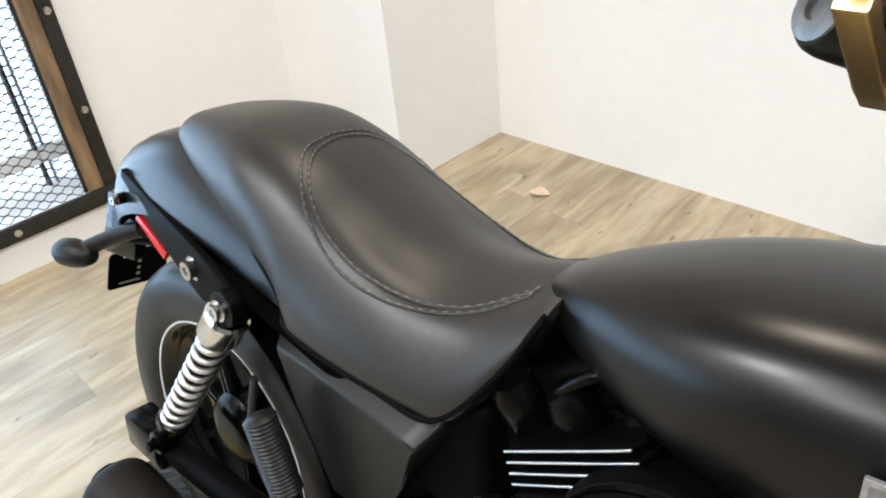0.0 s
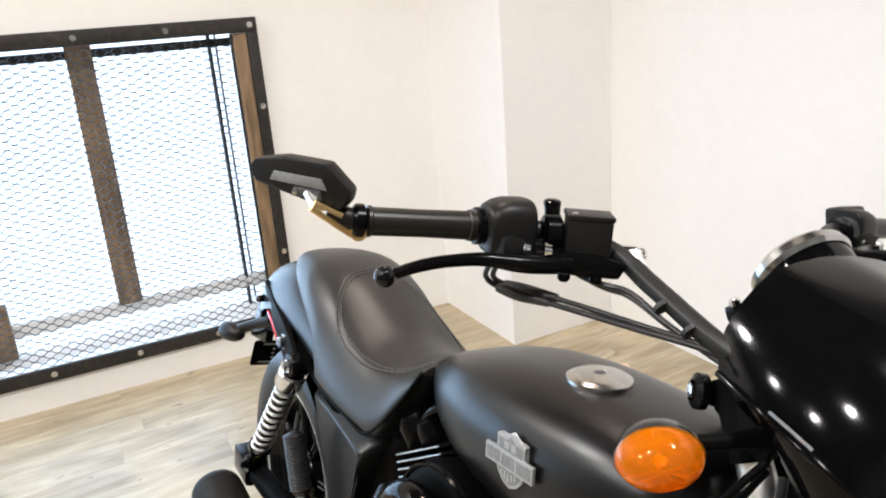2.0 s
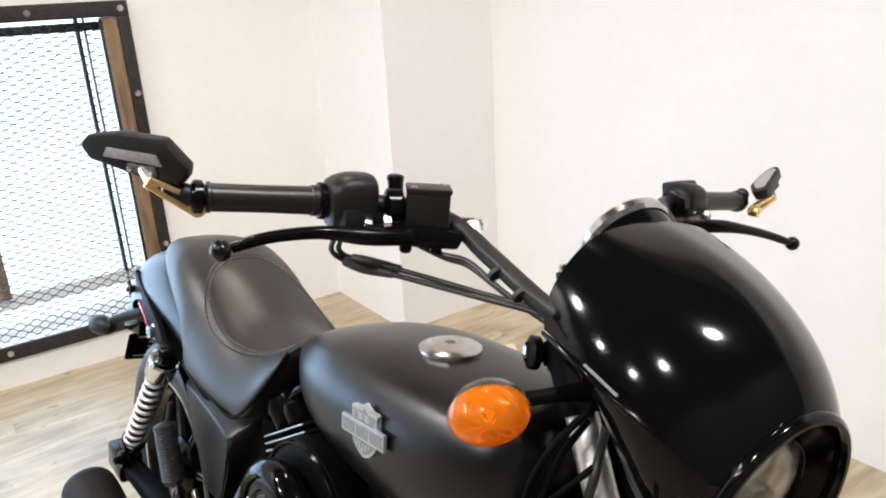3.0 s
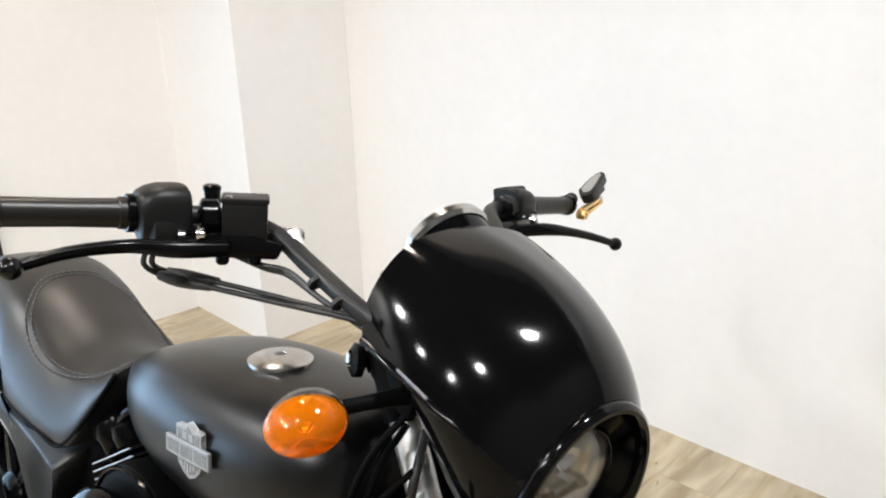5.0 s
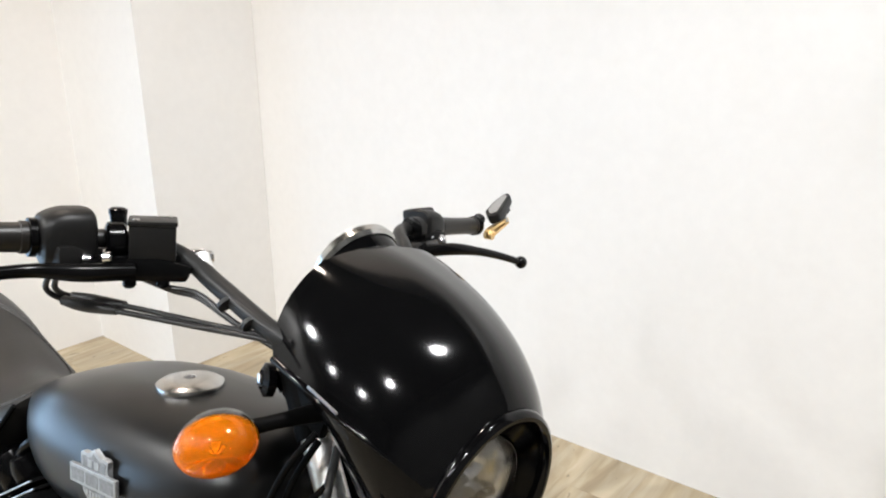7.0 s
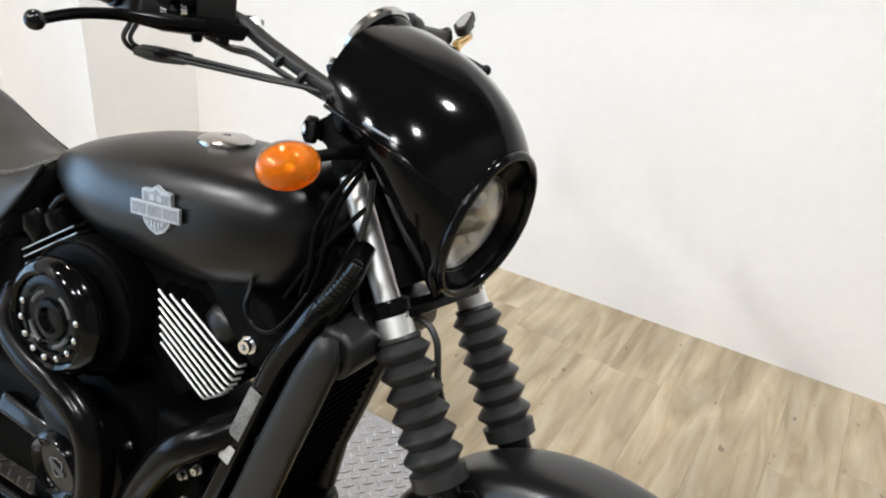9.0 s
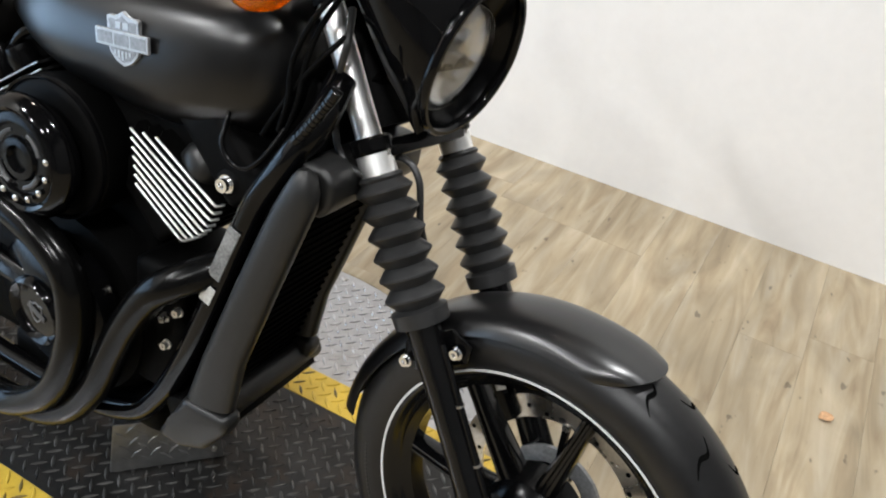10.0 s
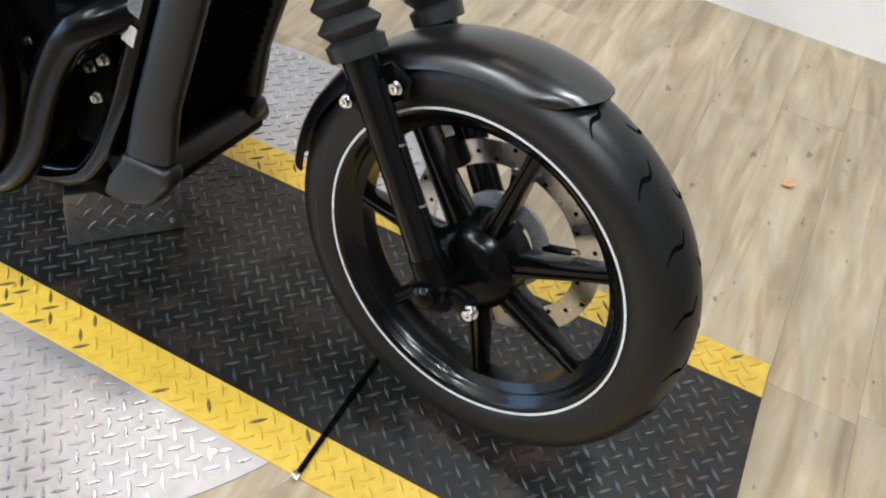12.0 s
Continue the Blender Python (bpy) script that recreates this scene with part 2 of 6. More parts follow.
def plank_material():
    m = bpy.data.materials.new("oak_vinyl_plank")
    m.use_nodes = True
    nt = m.node_tree
    b = nt.nodes["Principled BSDF"]
    b.inputs["Roughness"].default_value = 0.36
    info = nt.nodes.new("ShaderNodeObjectInfo")
    geo = nt.nodes.new("ShaderNodeNewGeometry")
    add = nt.nodes.new("ShaderNodeMath")
    add.operation = "ADD"
    nt.links.new(info.outputs["Random"], add.inputs[0])
    nt.links.new(geo.outputs["Random Per Island"], add.inputs[1])
    off = nt.nodes.new("ShaderNodeVectorMath")
    off.operation = "SCALE"
    off.inputs[0].default_value = (37, 91, 13)
    nt.links.new(add.outputs[0], off.inputs["Scale"])
    vec = nt.nodes.new("ShaderNodeVectorMath")
    vec.operation = "ADD"
    nt.links.new(geo.outputs["Position"], vec.inputs[0])
    nt.links.new(off.outputs[0], vec.inputs[1])
    grain = nt.nodes.new("ShaderNodeMapping")
    grain.inputs["Scale"].default_value = (22, 2.6, 1)
    nt.links.new(vec.outputs[0], grain.inputs["Vector"])
    n1 = nt.nodes.new("ShaderNodeTexNoise")
    n1.inputs["Scale"].default_value = 1.0
    n1.inputs["Detail"].default_value = 8
    n1.inputs["Distortion"].default_value = 1.2
    nt.links.new(grain.outputs[0], n1.inputs["Vector"])
    blot = nt.nodes.new("ShaderNodeMapping")
    blot.inputs["Scale"].default_value = (8, 2.4, 1)
    nt.links.new(vec.outputs[0], blot.inputs["Vector"])
    n2 = nt.nodes.new("ShaderNodeTexNoise")
    n2.inputs["Scale"].default_value = 1.0
    n2.inputs["Detail"].default_value = 5
    n2.inputs["Distortion"].default_value = 1.2
    nt.links.new(blot.outputs[0], n2.inputs["Vector"])
    r1 = nt.nodes.new("ShaderNodeValToRGB")
    e = r1.color_ramp.elements
    e[0].position, e[0].color = 0.28, (0.262, 0.200, 0.124, 1)
    e[1].position, e[1].color = 0.72, (0.436, 0.376, 0.276, 1)
    k = e.new(0.48)
    k.color = (0.360, 0.294, 0.192, 1)
    nt.links.new(n1.outputs["Fac"], r1.inputs["Fac"])
    r2 = nt.nodes.new("ShaderNodeMapRange")
    r2.inputs["From Min"].default_value, r2.inputs["From Max"].default_value = 0.32, 0.68
    r2.inputs["To Min"].default_value, r2.inputs["To Max"].default_value = 0.74, 1.14
    nt.links.new(n2.outputs["Fac"], r2.inputs["Value"])
    tone = nt.nodes.new("ShaderNodeMapRange")
    tone.inputs["From Max"].default_value = 2.0
    tone.inputs["To Min"].default_value, tone.inputs["To Max"].default_value = 0.93, 1.07
    nt.links.new(add.outputs[0], tone.inputs["Value"])
    mul = nt.nodes.new("ShaderNodeMath")
    mul.operation = "MULTIPLY"
    nt.links.new(r2.outputs[0], mul.inputs[0])
    nt.links.new(tone.outputs[0], mul.inputs[1])
    col = nt.nodes.new("ShaderNodeVectorMath")
    col.operation = "SCALE"
    nt.links.new(r1.outputs[0], col.inputs[0])
    nt.links.new(mul.outputs[0], col.inputs["Scale"])
    nt.links.new(col.outputs[0], b.inputs["Base Color"])
    kn = nt.nodes.new("ShaderNodeTexNoise")
    km = nt.nodes.new("ShaderNodeMapping")
    km.inputs["Scale"].default_value = (40, 17, 1)
    nt.links.new(vec.outputs[0], km.inputs["Vector"])
    nt.links.new(km.outputs[0], kn.inputs["Vector"])
    kn.inputs["Scale"].default_value = 1.0
    kr = nt.nodes.new("ShaderNodeMapRange")
    kr.inputs["From Min"].default_value, kr.inputs["From Max"].default_value = 0.69, 0.74
    kr.inputs["To Min"].default_value, kr.inputs["To Max"].default_value = 1.0, 0.5
    nt.links.new(kn.outputs["Fac"], kr.inputs["Value"])
    knot = nt.nodes.new("ShaderNodeVectorMath")
    knot.operation = "SCALE"
    nt.links.new(col.outputs[0], knot.inputs[0])
    nt.links.new(kr.outputs[0], knot.inputs["Scale"])
    nt.links.new(knot.outputs[0], b.inputs["Base Color"])
    bp = nt.nodes.new("ShaderNodeBump")
    bp.inputs["Strength"].default_value = 0.15
    bp.inputs["Distance"].default_value = 0.001
    nt.links.new(n1.outputs["Fac"], bp.inputs["Height"])
    nt.links.new(bp.outputs[0], b.inputs["Normal"])
    return m


PLANK = plank_material()


# ---- building blocks ----
def part(name, bm, mat, parent=None, label="", smooth=True, m=None):
    me = bpy.data.meshes.new(name)
    if m is not None:
        bm.transform(m)
    bmesh.ops.recalc_face_normals(bm, faces=bm.faces)
    bm.to_mesh(me)
    bm.free()
    if smooth:
        me.shade_smooth()
        me.set_sharp_from_angle(angle=radians(38))
    me.materials.append(mat)
    ob = new(name, me)
    if parent is not None:
        ob.parent = parent
    if label:
        ob["label"] = label
    return ob


def empty(name, m=None, parent=None):
    o = new(name)
    if m is not None:
        o.matrix_world = m
    if parent is not None:
        o.parent = parent
    return o


def rings(bm, sections, closed=True, cap0=True, cap1=True, loop=False):
    """Skins a row of point rings."""
    vs = [[bm.verts.new(p) for p in s] for s in sections]
    n = len(vs[0])
    pairs = list(zip(vs, vs[1:])) + ([(vs[-1], vs[0])] if loop else [])
    for a, b in pairs:
        for i in range(n if closed else n - 1):
            j = (i + 1) % n
            bm.faces.new((a[i], a[j], b[j], b[i]))
    if closed and not loop:
        if cap0:
            bm.faces.new(vs[0])
        if cap1:
            bm.faces.new(vs[-1])
    return bm


def spline(points, n):
    """n points along a smooth curve through the given ones."""
    p = [Vector(q) for q in points]
    if len(p) == 2:
        return [p[0].lerp(p[1], i / (n - 1)) for i in range(n)]
    ext = [2 * p[0] - p[1]] + p + [2 * p[-1] - p[-2]]
    out = []
    for i in range(n):
        u = i / (n - 1) * (len(p) - 1)
        k = min(int(u), len(p) - 2)
        t = u - k
        a, b, c, d = ext[k:k + 4]
        out.append(0.5 * ((2 * b) + (c - a) * t + (2 * a - 5 * b + 4 * c - d) * t * t + (3 * b - a - 3 * c + d) * t ** 3))
    return out


def tube(points, radius, n=0, seg=14, bm=None, cap=True):
    """A round bar along a smooth curve; radius is a number or one for each given point."""
    bm = bm or bmesh.new()
    n = n or (2 if len(points) == 2 else 7 * len(points))
    path = spline(points, n)
    if isinstance(radius, (int, float)):
        rad = [radius] * n
    else:
        rad = [v.x for v in spline([(r, 0, 0) for r in radius], n)]
    up = Vector((0.13, 0.21, 0.97))
    sec = []
    for i, p in enumerate(path):
        d = (path[min(i + 1, n - 1)] - path[max(i - 1, 0)]).normalized()
        a = (up - d * up.dot(d)).normalized()
        up = a
        b = d.cross(a)
        sec.append([p + (a * math.cos(2 * math.pi * k / seg) + b * math.sin(2 * math.pi * k / seg)) * rad[i] for k in range(seg)])
    return rings(bm, sec, cap0=cap, cap1=cap)


def lathe(profile, origin=(0, 0, 0), axis=(0, 1, 0), seg=32, bm=None, cap=True, arc=None):
    """Turns (radius, along) pairs round an axis through origin."""
    bm = bm or bmesh.new()
    ax = Vector(axis).normalized()
    a = ax.orthogonal().normalized()
    b = ax.cross(a)
    o = Vector(origin)
    sec = [[o + ax * h + (a * math.cos(2 * math.pi * k / seg) + b * math.sin(2 * math.pi * k / seg)) * max(r, 1e-4) for k in range(seg)] for r, h in profile]
    return rings(bm, sec, cap0=cap, cap1=cap)


def ring_lathe(profile, origin=(0, 0, 0), axis=(0, 1, 0), seg=48):
    """A closed ring body: the profile is a closed loop of (radius, along)."""
    bm = bmesh.new()
    ax = Vector(axis).normalized()
    a = ax.orthogonal().normalized()
    b = ax.cross(a)
    o = Vector(origin)
    sec = []
    for k in range(seg):
        d = a * math.cos(2 * math.pi * k / seg) + b * math.sin(2 * math.pi * k / seg)
        sec.append([o + ax * h + d * r for r, h in profile])
    return rings(bm, sec, loop=True)


def block(size, m=None, bevel=0.0, seg=2, bm=None):
    bm2 = bmesh.new()
    bmesh.ops.create_cube(bm2, size=1)
    bmesh.ops.scale(bm2, vec=size, verts=bm2.verts)
    if bevel:
        bmesh.ops.bevel(bm2, geom=bm2.edges, offset=bevel, segments=seg, affect="EDGES", profile=0.6)
    if m is not None:
        bm2.transform(m)
    if bm is None:
        return bm2
    me = bpy.data.meshes.new("tmp")
    bm2.to_mesh(me)
    bm2.free()
    bm.from_mesh(me)
    bpy.data.meshes.remove(me)
    return bm


def prism(outline, axis_a, axis_b, origin, depth, bevel=0.0, seg=2):
    """An outline drawn on two axes and pushed along their normal by depth (both ways by half)."""
    bm = bmesh.new()
    a, b, o = Vector(axis_a).normalized(), Vector(axis_b).normalized(), Vector(origin)
    n = a.cross(b).normalized()
    lo = [bm.verts.new(o + a * x + b * y - n * depth / 2) for x, y in outline]
    hi = [bm.verts.new(o + a * x + b * y + n * depth / 2) for x, y in outline]
    k = len(outline)
    bm.faces.new(lo[::-1])
    bm.faces.new(hi)
    for i in range(k):
        bm.faces.new((lo[i], lo[(i + 1) % k], hi[(i + 1) % k], hi[i]))
    if bevel:
        bmesh.ops.bevel(bm, geom=bm.edges, offset=bevel, segments=seg, affect="EDGES", profile=0.55)
    return bm


def bolt(at, axis, r, name, parent, mat=None, h=0.006):
    """A hexagon head with a washer."""
    bm = lathe([(r * 1.35, 0), (r * 1.35, h * 0.25), (r, h * 0.25), (r, h), (r * 0.5, h), (r * 0.45, h * 0.6)], at, axis, 12)
    return part(name, bm, mat or CHROME, parent)


def sheet(grid, thick):
    """A curved sheet of real thickness from a grid of points."""
    bm = bmesh.new()
    rows, cols = len(grid), len(grid[0])
    g = [[Vector(p) for p in r] for r in grid]
    nor = [[None] * cols for _ in range(rows)]
    for i in range(rows):
        for j in range(cols):
            du = g[min(i + 1, rows - 1)][j] - g[max(i - 1, 0)][j]
            dv = g[i][min(j + 1, cols - 1)] - g[i][max(j - 1, 0)]
            c = du.cross(dv)
            nor[i][j] = c.normalized() if c.length > 1e-9 else Vector((0, 0, 1))
    top = [[bm.verts.new(g[i][j]) for j in range(cols)] for i in range(rows)]
    bot = [[bm.verts.new(g[i][j] - nor[i][j] * thick) for j in range(cols)] for i in range(rows)]
    for i in range(rows - 1):
        for j in range(cols - 1):
            bm.faces.new((top[i][j], top[i + 1][j], top[i + 1][j + 1], top[i][j + 1]))
            bm.faces.new((bot[i][j], bot[i][j + 1], bot[i + 1][j + 1], bot[i + 1][j]))
    for i in range(rows - 1):
        bm.faces.new((top[i][0], bot[i][0], bot[i + 1][0], top[i + 1][0]))
        bm.faces.new((top[i][-1], top[i + 1][-1], bot[i + 1][-1], bot[i][-1]))
    for j in range(cols - 1):
        bm.faces.new((top[0][j], top[0][j + 1], bot[0][j + 1], bot[0][j]))
        bm.faces.new((top[-1][j], bot[-1][j], bot[-1][j + 1], top[-1][j + 1]))
    return bm


def curve1(xs, ys, x):
    """A smooth curve through (xs, ys), read at x."""
    return float(np.interp(x, xs, ys))


def smooth_curve(xs, ys, n):
    p = spline([(x, y, 0) for x, y in zip(xs, ys)], n)
    return [q.x for q in p], [q.y for q in p]


# ---- the room ----
W1, W3, COLX, COLY = -2.82, 1.512, -2.27, 1.035


def structure(name, bm, mat, label, category):
    o = part(name, bm, mat, None, smooth=False)
    return tagged(o, label, category, kind="structure")


def slab(x0, x1, y0, y1, z0, z1, bm=None):
    return block((x1 - x0, y1 - y0, z1 - z0), RM @ Matrix.Translation(((x0 + x1) / 2, (y0 + y1) / 2, (z0 + z1) / 2)), bm=bm)


WY0, WY1, WZ0, WZ1 = -3.05, 0.289, 0.155, 1.232      # clear opening of the window, inside its frame
bm = slab(W1 - 0.2, W1, -5.2, WY0, -0.02, CEIL)
slab(W1 - 0.2, W1, WY1, COLY, -0.02, CEIL, bm)
slab(W1 - 0.2, W1, WY0, WY1, -0.02, WZ0, bm)
slab(W1 - 0.2, W1, WY0, WY1, WZ1, CEIL, bm)
structure("wall_west", bm, WALLPAINT, "white painted wall with a meshed window opening", "wall")
bm = slab(W1 - 0.2, COLX, COLY, W3 + 0.2, -0.02, CEIL)
structure("wall_boxing", bm, WALLPAINT, "white painted boxed-out corner of the wall", "wall")
structure("wall_north", slab(COLX, 1.9, W3, W3 + 0.2, -0.02, CEIL), WALLPAINT, "long plain white painted wall", "wall")
# unseen closing walls, added dark and near so the bike reflects less white
structure("wall_east", slab(1.7, 1.9, -5.2, W3, -0.02, CEIL), UNSEEN_WALL_GREY, "unseen plain wall added to close the room, grey to keep reflections dark", "wall")
structure("wall_south", slab(W1 - 0.2, 1.9, -5.4, -5.2, -0.02, CEIL), UNSEEN_WALL_GREY, "unseen plain wall added to close the room, grey to keep reflections dark", "wall")
structure("ceiling", slab(W1 - 0.2, 1.9, -5.4, W3 + 0.2, CEIL, CEIL + 0.1), DARKPAINT, "dark painted ceiling", "ceiling")

# floor: oak-look planks laid along the window wall
floor = structure("floor", slab(W1 - 0.2, 1.9, -5.4, W3 + 0.2, -0.12, -0.0105), MATT, "oak-look vinyl plank floor with dark knots", "floor")

# window: iron frame, wooden liner, expanded metal, post and daylight behind
window = tagged(empty("window_1", RM.copy()), "window opening behind a bolted black frame and diamond mesh", "window", kind="structure")
FW = 0.052
for name, y0, y1, z0, z1 in (("frame_top", WY0 - FW, WY1 + FW, WZ1, WZ1 + FW), ("frame_bottom", WY0 - FW, WY1 + FW, WZ0 - FW, WZ0),
                             ("frame_side", WY1 + 0.012, WY1 + FW, WZ0, WZ1), ("frame_side", WY0 - FW, WY0, WZ0, WZ1)):
    part(name, block((0.016, y1 - y0, z1 - z0), Matrix.Translation((W1 + 0.008, (y0 + y1) / 2, (z0 + z1) / 2)), 0.003), DARKFRAME, window, "bolted black iron bar")
for y0, y1, z0, z1 in ((WY1 - 0.038, WY1 + 0.0095, WZ0 + 0.002, WZ1 - 0.002), (WY0 + 0.002, WY0 + 0.038, WZ0 + 0.002, WZ1 - 0.002)):
    part("liner", block((0.012, y1 - y0, z1 - z0), Matrix.Translation((W1 + 0.004, (y0 + y1) / 2, (z0 + z1) / 2)), 0.002), RUSTWOOD, window, "weathered brown wooden strip")
for k in range(11):
    y = WY1 + FW / 2 - k * 0.29
    bolt((W1 + 0.016, y, WZ1 + FW / 2), (1, 0, 0), 0.008, "frame_bolt", window, STEEL)
    bolt((W1 + 0.016, y, WZ0 - FW / 2), (1, 0, 0), 0.008, "frame_bolt", window, STEEL)
for z in (0.40, 0.685, 0.968):
    bolt((W1 + 0.016, WY1 + 0.033, z), (1, 0, 0), 0.008, "frame_bolt", window, STEEL)
# expanded metal: zigzag strands
bm = bmesh.new()
LW, SW, th = 0.052, 0.0140, 0.0020
rows_n = int((WZ1 - WZ0) / SW)
cols_n = int((WY1 - WY0) / (LW / 2))
for r in range(rows_n):
    z0 = WZ0 + (r + 0.5) * SW
    a = []
    for c in range(cols_n + 1):
        z = z0 + (SW / 2 - 0.0006) * (1 if (c + r) % 2 else -1)
        for flat in (-0.0055, 0.0055):
            y = WY0 + c * LW / 2 + flat
            a.append([bm.verts.new((W1 - 0.004 + dx, y, z + dz)) for dx, dz in ((0, -th), (0.0022, 0), (0, th), (-0.0022, 0))])
    for p, q in zip(a, a[1:]):
        for i in range(4):
            bm.faces.new((p[i], p[(i + 1) % 4], q[(i + 1) % 4], q[i]))
tagged(part("mesh_grille", bm, MESHWIRE, window, "grey expanded metal diamond mesh", smooth=False), kind="stuff")
part("post", block((0.05, 0.085, WZ1 - 0.230), Matrix.Translation((W1 - 0.145, -0.252, (0.330 + WZ1) / 2)), 0.004), RUSTWOOD, window, "brown wooden post behind the mesh")
for yp in (-1.25, -2.15):
    part("post", block((0.05, 0.085, WZ1 - 0.230), Matrix.Translation((W1 - 0.145, yp, (0.330 + WZ1) / 2)), 0.004), RUSTWOOD, window)
part("sill", block((0.19, WY1 - WY0, 0.012), Matrix.Translation((W1 - 0.105, (WY0 + WY1) / 2, WZ0 - 0.008)), 0.002), WALLPAINT, window, "white painted sill")
part("reveal", block((0.19, 0.01, WZ1 - WZ0), Matrix.Translation((W1 - 0.105, WY1 + 0.004, (WZ0 + WZ1) / 2)), 0.001), WALLPAINT, window)
part("sash_rail", block((0.03, WY1 - WY0, 0.05), Matrix.Translation((W1 - 0.165, (WY0 + WY1) / 2, 0.255)), 0.004), WALLPAINT, window, "pale window rail")
part("mesh_edge", block((0.006, 0.010, WZ1 - WZ0 - 0.004), Matrix.Translation((W1 + 0.001, WY1 - 0.044, (WZ0 + WZ1) / 2)), 0.001), DARKFRAME, window, "dark cut edge of the mesh")
part("sash_head", block((0.03, WY1 - WY0, 0.030), Matrix.Translation((W1 - 0.160, (WY0 + WY1) / 2, WZ1 - 0.030)), 0.003), DARKFRAME, window, "dark rail along the top")
part("sash_stile", block((0.02, 0.006, WZ1 - WZ0), Matrix.Translation((W1 - 0.165, 0.222, (WZ0 + WZ1) / 2)), 0.001), WORN_PLATE, window, "thin grey window stile")
part("sash_stile", block((0.03, 0.012, WZ1 - WZ0), Matrix.Translation((W1 - 0.165, 0.197, (WZ0 + WZ1) / 2)), 0.003), DARKFRAME, window, "thin dark window stile")
part("low_cabinet", block((0.06, 0.30, 0.20), Matrix.Translation((W1 - 0.13, -0.81, WZ0 + 0.115)), 0.004), RUSTWOOD, window, "dark brown board behind the mesh")
bd = part("daylight", block((0.01, 9.0, 4.4), Matrix.Translation((W1 - 0.9, -1.3, 0.9))), SKYGLOW, None, smooth=False)
bd.matrix_world = RM.copy()
bd.name = "backdrop"
tagged(bd, "bright overcast daylight outside the window", "backdrop", kind="structure")

# round tread-plate turntable let into the floor, and the long lift plate across it
TX, TY, TR = -0.70, 0.06, 0.60
LX0, LX1, LY0, LY1 = -1.84, 0.466, -0.226, 0.343
turntable = tagged(empty("turntable", pose(TX, TY, 0)), "round silver tread-plate turntable with a tan rim", "turntable", kind="structure")
part("disc", lathe([(TR, -0.010), (TR, -0.0035), (TR - 0.001, -0.0025), (0.001, -0.0025)], (0, 0, 0), (0, 0, 1), 96), SILVER_PLATE, turntable)
part("rim", ring_lathe([(TR + 0.001, -0.010), (TR + 0.001, -0.003), (TR + 0.003, -0.0022), (TR + 0.035, -0.0022), (TR + 0.038, -0.003), (TR + 0.038, -0.010)], (0, 0, 0), (0, 0, 1), 96), PLANK, turntable, "curved tan rim strip")
lift = tagged(empty("lift_plate"), "long black tread-plate lift with worn yellow edges", "lift plate", kind="structure")
part("deck", block((LX1 - LX0, LY1 - LY0 - 0.15, 0.010), Matrix.Translation(((LX0 + LX1) / 2, (LY0 + LY1) / 2, -0.005)), 0.0006, 1), BLACK_PLATE, lift)
for y in (LY0 + 0.0375, LY1 - 0.0375):
    part("edge_stripe", block((LX1 - LX0, 0.0745, 0.0106), Matrix.Translation(((LX0 + LX1) / 2, y, -0.005)), 0.0006, 1), YELLOW_PLATE, lift, "yellow painted edge")


def lugs(bm, x0, x1, y0, y1, z, keep, single=None):
    """Raised bars of tread plate in a crossed pattern."""
    near = []
    pitch, n = 0.0225, int((abs(x1 - x0) + abs(y1 - y0)) / 0.0225) + 2
    for i in range(-n, n):
        for j in range(-n, n):
            x, y = (i - j) * pitch * 0.7071 + (x0 + x1) / 2, (i + j) * pitch * 0.7071 + (y0 + y1) / 2
            if not (x0 <= x <= x1 and y0 <= y <= y1 and keep(x, y)):
                continue
            if single and -0.09 < x < 0.27:
                near.append((x, y, (i + j) % 2))
                continue
            a = radians(45 if (i + j) % 2 else -45)
            ca, sa = math.cos(a), math.sin(a)
            hl, hw, h = 0.0150, 0.0030, 0.0023
            pts = [(-hl, 0, 0), (-hl * 0.3, -hw, 0), (hl * 0.3, -hw, 0), (hl, 0, 0), (hl * 0.3, hw, 0), (-hl * 0.3, hw, 0)]
            lo = [bm.verts.new((x + u * ca - v * sa, y + u * sa + v * ca, z)) for u, v, _ in pts]
            hi = [bm.verts.new((x + u * ca * 0.72 - v * sa * 0.5, y + u * sa * 0.72 + v * ca * 0.5, z + h)) for u, v, _ in pts]
            bm.faces.new(hi)
            for k in range(6):
                bm.faces.new((lo[k], lo[(k + 1) % 6], hi[(k + 1) % 6], hi[k]))
    if single:                                 # these stand as pieces of their own
        one = bpy.data.meshes.new("tread_lug")
        piece = lugs(bmesh.new(), -0.001, 0.001, -0.001, 0.001, 0.0, lambda x, y: True)
        piece.to_mesh(one)
        piece.free()
        one.materials.append(WORN_LUG)
        for x, y, odd in near:
            o = new("tread_lug", one)
            o.parent = single
            o.matrix_local = pose(x, y, z, 0, 0, 90 if odd else 0)
    return bm


inside = lambda x, y: LX0 + 0.012 < x < LX1 - 0.012
worn = lambda x, y: math.sin(x * 911 + y * 577) * 0.5 + 0.5 < max(0.02, min(0.38, (-0.45 - x) * 1.6))
tagged(part("tread_lug", lugs(bmesh.new(), LX0, LX1, LY0, LY1, 0.0, lambda x, y: inside(x, y) and LY0 + 0.085 < y < LY1 - 0.085, lift), WORN_LUG, lift, smooth=False), kind="stuff")
tagged(part("tread_lug", lugs(bmesh.new(), LX0, LX1, LY0, LY1, 0.0002, lambda x, y: inside(x, y) and (LY0 + 0.012 < y < LY0 + 0.066 or LY1 - 0.066 < y < LY1 - 0.012) and not worn(x, y)), YELLOW_PLATE, lift, smooth=False), kind="stuff")
